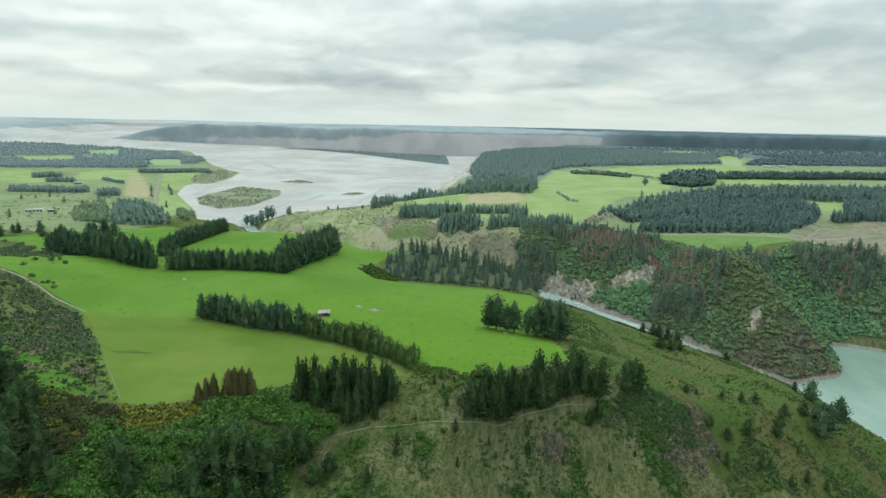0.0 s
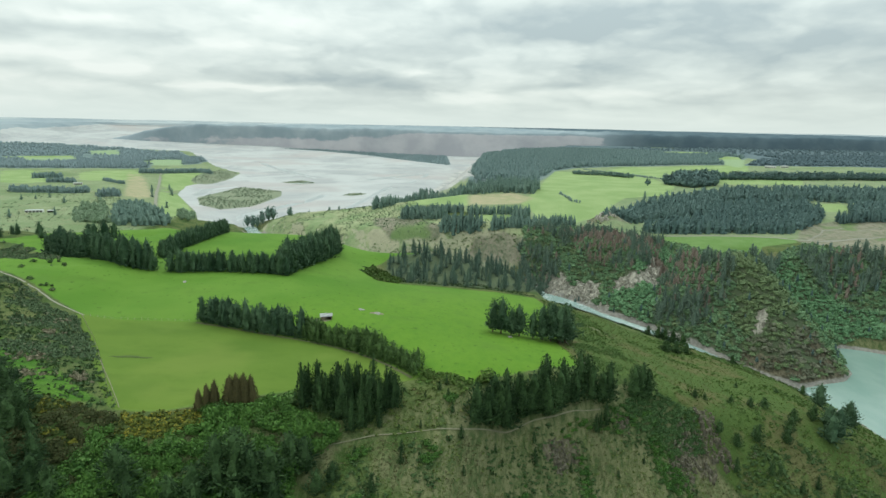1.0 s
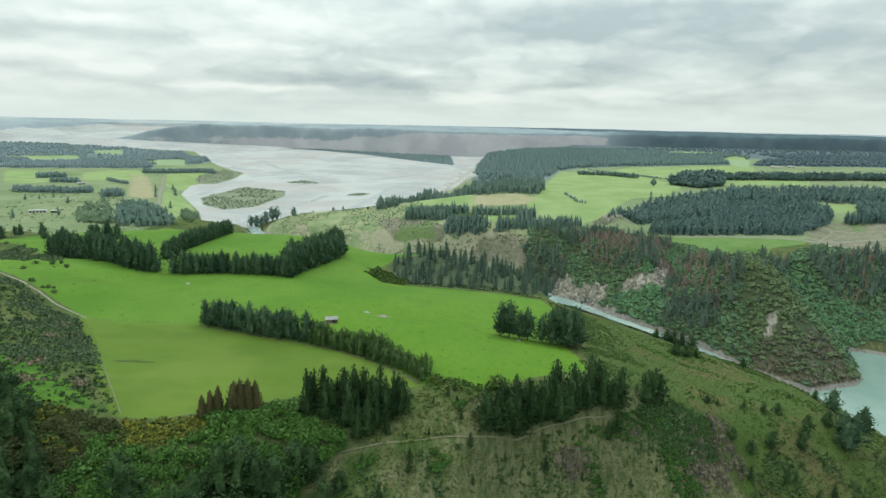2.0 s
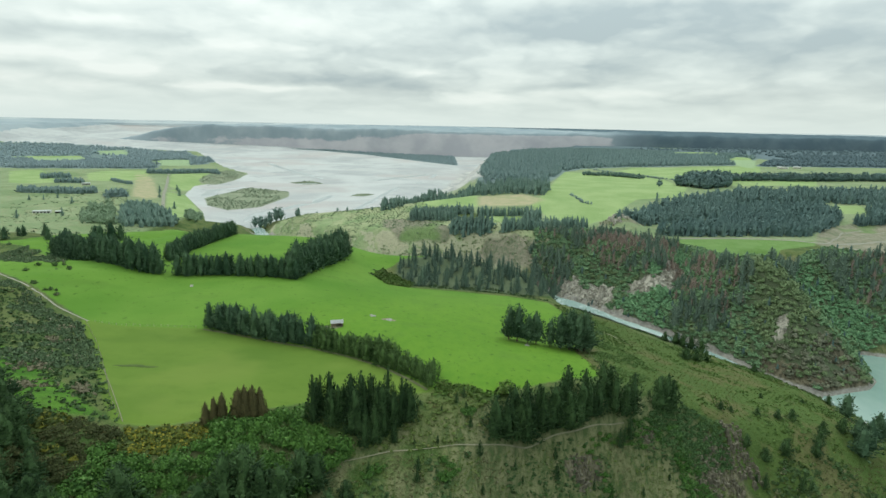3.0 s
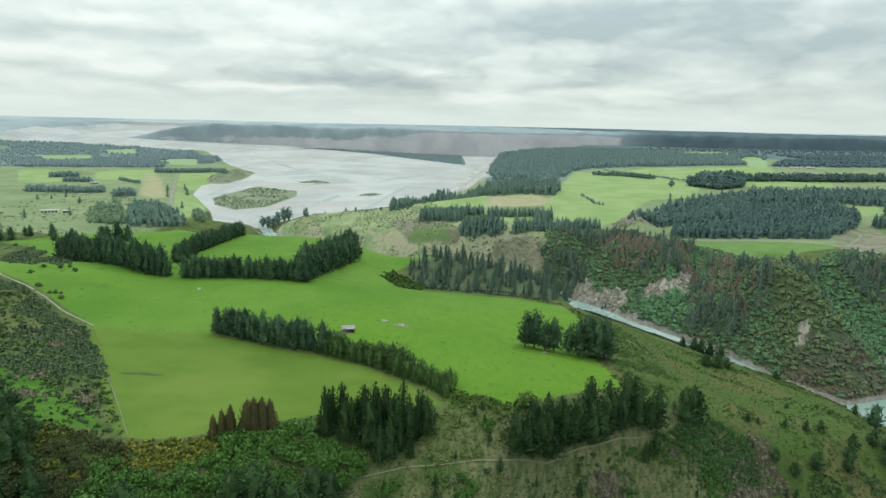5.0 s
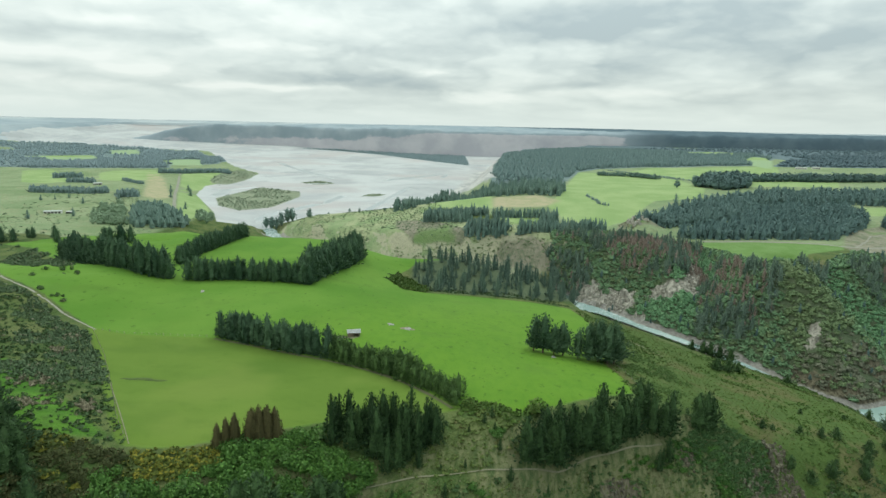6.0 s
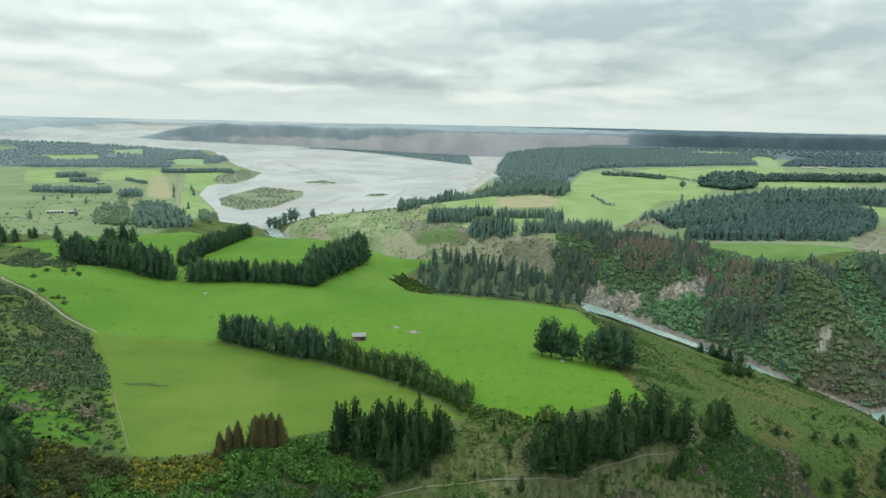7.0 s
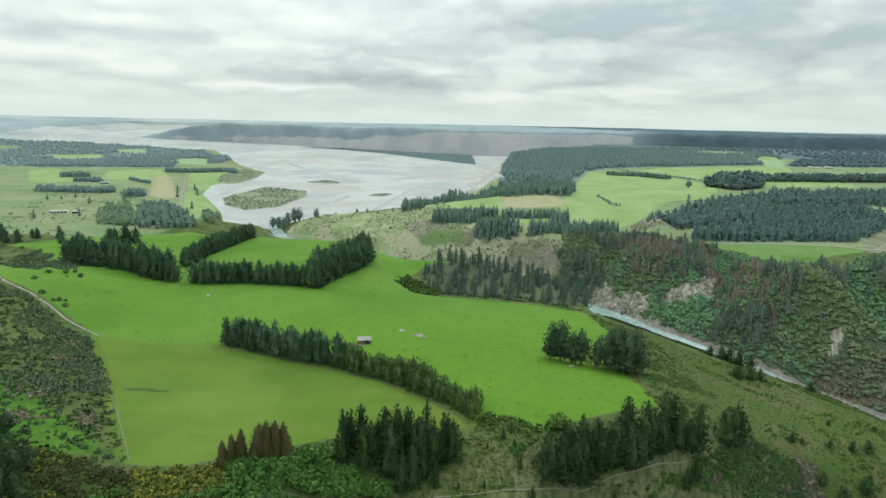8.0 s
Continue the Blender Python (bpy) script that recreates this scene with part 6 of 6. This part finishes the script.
def rocks_along(seams, spacing, scale, material, label, seed):
    x, y = [], []
    for i, (seam, r) in enumerate(seams):
        for k in np.arange(-r, r, spacing):
            for px, py in along(seam, spacing, seed + i, 0.9, float(k)):
                x.append(px), y.append(py)
    x, y = np.array(x), np.array(y)
    keep = fbm(x, y, 7, 3) > -0.15
    strewn("rocks", x[keep], y[keep], ROCKS, scale, material, label, "rocks", seed, 0.35)


rocks_along(BLUFFS[:5], 1.5, (0.5, 1.5), DARK_ROCK, "dark broken rock on the steep bluff", 71)
rocks_along([(s, 0.75 * r) for s, r in CLIFFS[:5]], 3.6, (1.4, 3.6), PALE_ROCK, "pale broken rock of the gorge cliffs", 72)

# ---- farm things ----
IRON = plain_material("painted_iron", (0.36, 0.38, 0.38), (0.46, 0.48, 0.48), 1.4, 0.5, 0.01, 0.3)
BOARD = plain_material("weathered_boards", (0.16, 0.12, 0.085), (0.27, 0.21, 0.15), 0.8, 0.85, 0.02)
WHITE_WALL = plain_material("white_painted_wall", (0.55, 0.55, 0.52), (0.66, 0.66, 0.63), 2.0, 0.7, 0.01)
DARK = plain_material("dark_inside_panel", (0.02, 0.02, 0.02), (0.035, 0.033, 0.03), 0.6, 0.9, 0.01)
POST = plain_material("grey_fence_post", (0.20, 0.18, 0.15), (0.32, 0.30, 0.26), 0.5, 0.9, 0.01)
WIRE = plain_material("fence_wire", (0.20, 0.20, 0.19), (0.28, 0.28, 0.27), 0.5, 0.5, 0.001, 0.6)
CONCRETE = plain_material("pale_concrete", (0.17, 0.17, 0.15), (0.25, 0.25, 0.23), 0.8, 0.85, 0.01)
MUD = plain_material("trampled_mud", (0.036, 0.060, 0.010), (0.056, 0.086, 0.016), 2.0, 0.95, 0.04, local=False)
CLAY = plain_material("bare_clay", (0.12, 0.11, 0.07), (0.18, 0.165, 0.11), 3.0, 0.95, 0.05)


def hay_shed(x, y, turn, w=7.6, d=5.2, h=2.6):
    """Open-fronted farm shed: boarded walls on three sides, posts in front, corrugated iron roof."""
    px, py, pz, _ = spot(x, y)
    base = tagged(new("farm_shed"), "small farm shed with pale iron roof and brown boards", "shed")
    base.matrix_basis = pose(px, py, pz - 0.1, 0, 0, turn)
    a, b = w / 2, d / 2
    part("back_wall", box(bmesh.new(), -a, a, b - 0.12, b, 0, h - 0.1, 0.02), BOARD, base)
    for s in (-1, 1):
        part("side_wall", box(bmesh.new(), min(s * a, s * (a - 0.12)), max(s * a, s * (a - 0.12)), -b, b - 0.13, 0, h - 0.15, 0.02), BOARD, base)
    part("front_wall", box(bmesh.new(), -a + 0.13, -0.6, -b, -b + 0.12, 0, h - 0.2, 0.02), BOARD, base)
    for k in (0.0, a - 0.5):
        part("post", box(bmesh.new(), k - 0.1, k + 0.1, -b + 0.02, -b + 0.2, 0, h - 0.1, 0.02), POST, base)
    part("earth_floor", box(bmesh.new(), -a + 0.15, a - 0.15, -b + 0.15, b - 0.15, 0.0, 0.12), CLAY, base)
    for s in (-1, 1):
        bm = bmesh.new()
        n = 42
        rows = []
        for i in range(n + 1):
            u = -a - 0.4 + (w + 0.8) * i / n
            wave = 0.035 * (1 if i % 2 else -1)
            rows.append([bm.verts.new((u, s * vv, zz + wave)) for vv, zz in ((0.0, h + 1.05), (b + 0.45, h - 0.12))])
        for q, r in zip(rows, rows[1:]):
            bm.faces.new((q[0], r[0], r[1], q[1]))
        bmesh.ops.solidify(bm, geom=bm.faces[:], thickness=0.03)
        part("roof_sheet", bm, IRON, base)
    part("ridge_cap", box(bmesh.new(), -a - 0.42, a + 0.42, -0.18, 0.18, h + 1.04, h + 1.12, 0.03), IRON, base)
    return base


def long_house(x, y, turn, w=24.0, d=8.0, h=4.0):
    """Low pale building with a row of dark panels for openings under a flat iron roof."""
    px, py, pz, _ = spot(x, y)
    base = tagged(new("farm_building"), "long low whitish farm building with dark panels for openings", "building")
    base.matrix_basis = pose(px, py, pz - 0.2, 0, 0, turn)
    a, b = w / 2, d / 2
    part("wall", box(bmesh.new(), -a, a, -b, b, 0, h, 0.05), WHITE_WALL, base)
    for i in range(5):
        u = -a + w * (i + 0.5) / 5
        # the wall is solid: near-black colour stands for the unlit inside
        win = part("window", box(bmesh.new(), u - 1.5, u + 1.5, -b - 0.05, -b + 0.1, 0.7, 3.0), DARK, base)
        part("sill", box(bmesh.new(), u - 1.7, u + 1.7, -b - 0.2, -b - 0.052, 0.5, 0.7), CONCRETE, win)
    part("roof", box(bmesh.new(), -a - 0.5, a + 0.5, -b - 0.5, b + 0.5, h + 0.003, h + 0.4, 0.06), IRON, base)
    return base


hay_shed(-68, 327, 14, 6.6, 4.8, 2.5)
long_house(-668, 905, 22)
long_house(-640, 905, 24, 9, 7, 3.4)
long_house(988, 1842, -30, 30, 12, 6)
long_house(1040, 1856, -25, 22, 10, 6)
long_house(-903, 1374, 30, 18, 9, 5)
R2 = np.random.RandomState(77)


def slab_heap(x, y, count, spread, label):
    """A few pale slabs lying on scraped ground."""
    px, py, pz, _ = spot(x, y)
    base = tagged(new("slab_heap"), label, "slabs")
    base.matrix_basis = pose(px, py, pz, 0, 0, R2.uniform(0, 90))
    for _ in range(count):
        u, v = R2.uniform(-spread, spread), R2.uniform(-spread * 0.4, spread * 0.4)
        l, w = R2.uniform(0.8, 2.2), R2.uniform(0.5, 1.1)
        z = float(ground_height(px, py)) - pz
        bm = box(bmesh.new(), -l, l, -w, w, -0.5, R2.uniform(0.2, 0.45), 0.08)
        bmesh.ops.transform(bm, matrix=pose(u, v, z, R2.uniform(-4, 4), R2.uniform(-4, 4), R2.uniform(0, 180)), verts=bm.verts)
        part("slab", bm, CONCRETE, base)
    return base


slab_heap(-41, 349, 4, 2.8, "pale broken concrete slabs on bare ground")
slab_heap(-52, 355, 2, 1.5, "pale water trough lying in the paddock")
slab_heap(-186, 398, 2, 1.6, "pale water trough lying in the paddock")
slab_heap(42, 330, 2, 1.5, "pale trough near the pine grove")


def earth_patch(x, y, rx, ry, label, soil):
    """Bare scraped ground, a low uneven mound."""
    n, rings = 26, 5
    v, f = [], []
    for i in range(rings):
        for j in range(n):
            q = 6.283 * j / n
            k = (i / (rings - 1)) * (1 + 0.25 * math.sin(3 * q + x) + 0.15 * math.sin(5 * q))
            px, py = x + rx * k * math.cos(q), y + ry * k * math.sin(q)
            v.append((px, py, float(ground_height(px, py)) + 0.22 * (1 - (i / (rings - 1)) ** 2) - 0.03 * (i == rings - 1)))
    for i in range(rings - 1):
        for j in range(n):
            a, b = i * n + j, i * n + (j + 1) % n
            f.append((a, b, b + n, a + n))
    return tagged(new("earth_patch", mesh_of("earth_patch", np.array(v), np.array(f), soil, True)), label, "bare ground")


earth_patch(-41, 351, 4.6, 3.4, "bare brown earth in the green paddock", CLAY)
earth_patch(-148, 259.5, 11.0, 1.8, "trampled dark mud at the paddock gate", MUD)
earth_patch(-70, 323.5, 5.0, 1.6, "bare brown earth before the farm shed", CLAY)


def wire_fence(pts, label, gap=4.0):
    """Posts with three wires."""
    base = tagged(new("fence"), label, "fence")
    base.matrix_basis = pose(*pts[0], float(ground_height(*pts[0])))
    inv = base.matrix_basis.inverted()
    stops = along(pts, gap, 5, 0.04)
    spots = [Vector((px, py, float(ground_height(px, py)))) for px, py in stops]
    bm = box(bmesh.new(), -0.09, 0.09, -0.09, 0.09, -0.3, 1.35, 0.02)
    first = part("post", bm, POST, base)
    for i, s in enumerate(spots):
        ob = first if i == 0 else new("post", first.data)
        ob.parent = base
        ob.matrix_basis = inv @ Matrix.Translation(s)
    for h in (0.45, 0.8, 1.15):
        bm = bmesh.new()
        for s, e in zip(spots, spots[1:]):
            a, b = inv @ (s + Vector((0, 0, h))), inv @ (e + Vector((0, 0, h)))
            q = [bm.verts.new(k) for k in (a + Vector((0, 0, 0.012)), b + Vector((0, 0, 0.012)), b - Vector((0, 0, 0.012)), a - Vector((0, 0, 0.012)))]
            bm.faces.new(q)
        bmesh.ops.solidify(bm, geom=bm.faces[:], thickness=0.02)
        part("wire", bm, WIRE, base)
    return base


wire_fence([(-206, 313), (-182, 285), (-157, 251), (-133, 217), (-121, 203)], "post and wire fence along the scrub edge")
wire_fence([(-205, 316), (-187, 316), (-140, 315)], "post and wire fence between two paddocks")
wire_fence([(86, 400), (76, 340), (79, 310), (77, 285)], "post and wire fence above the river slope")
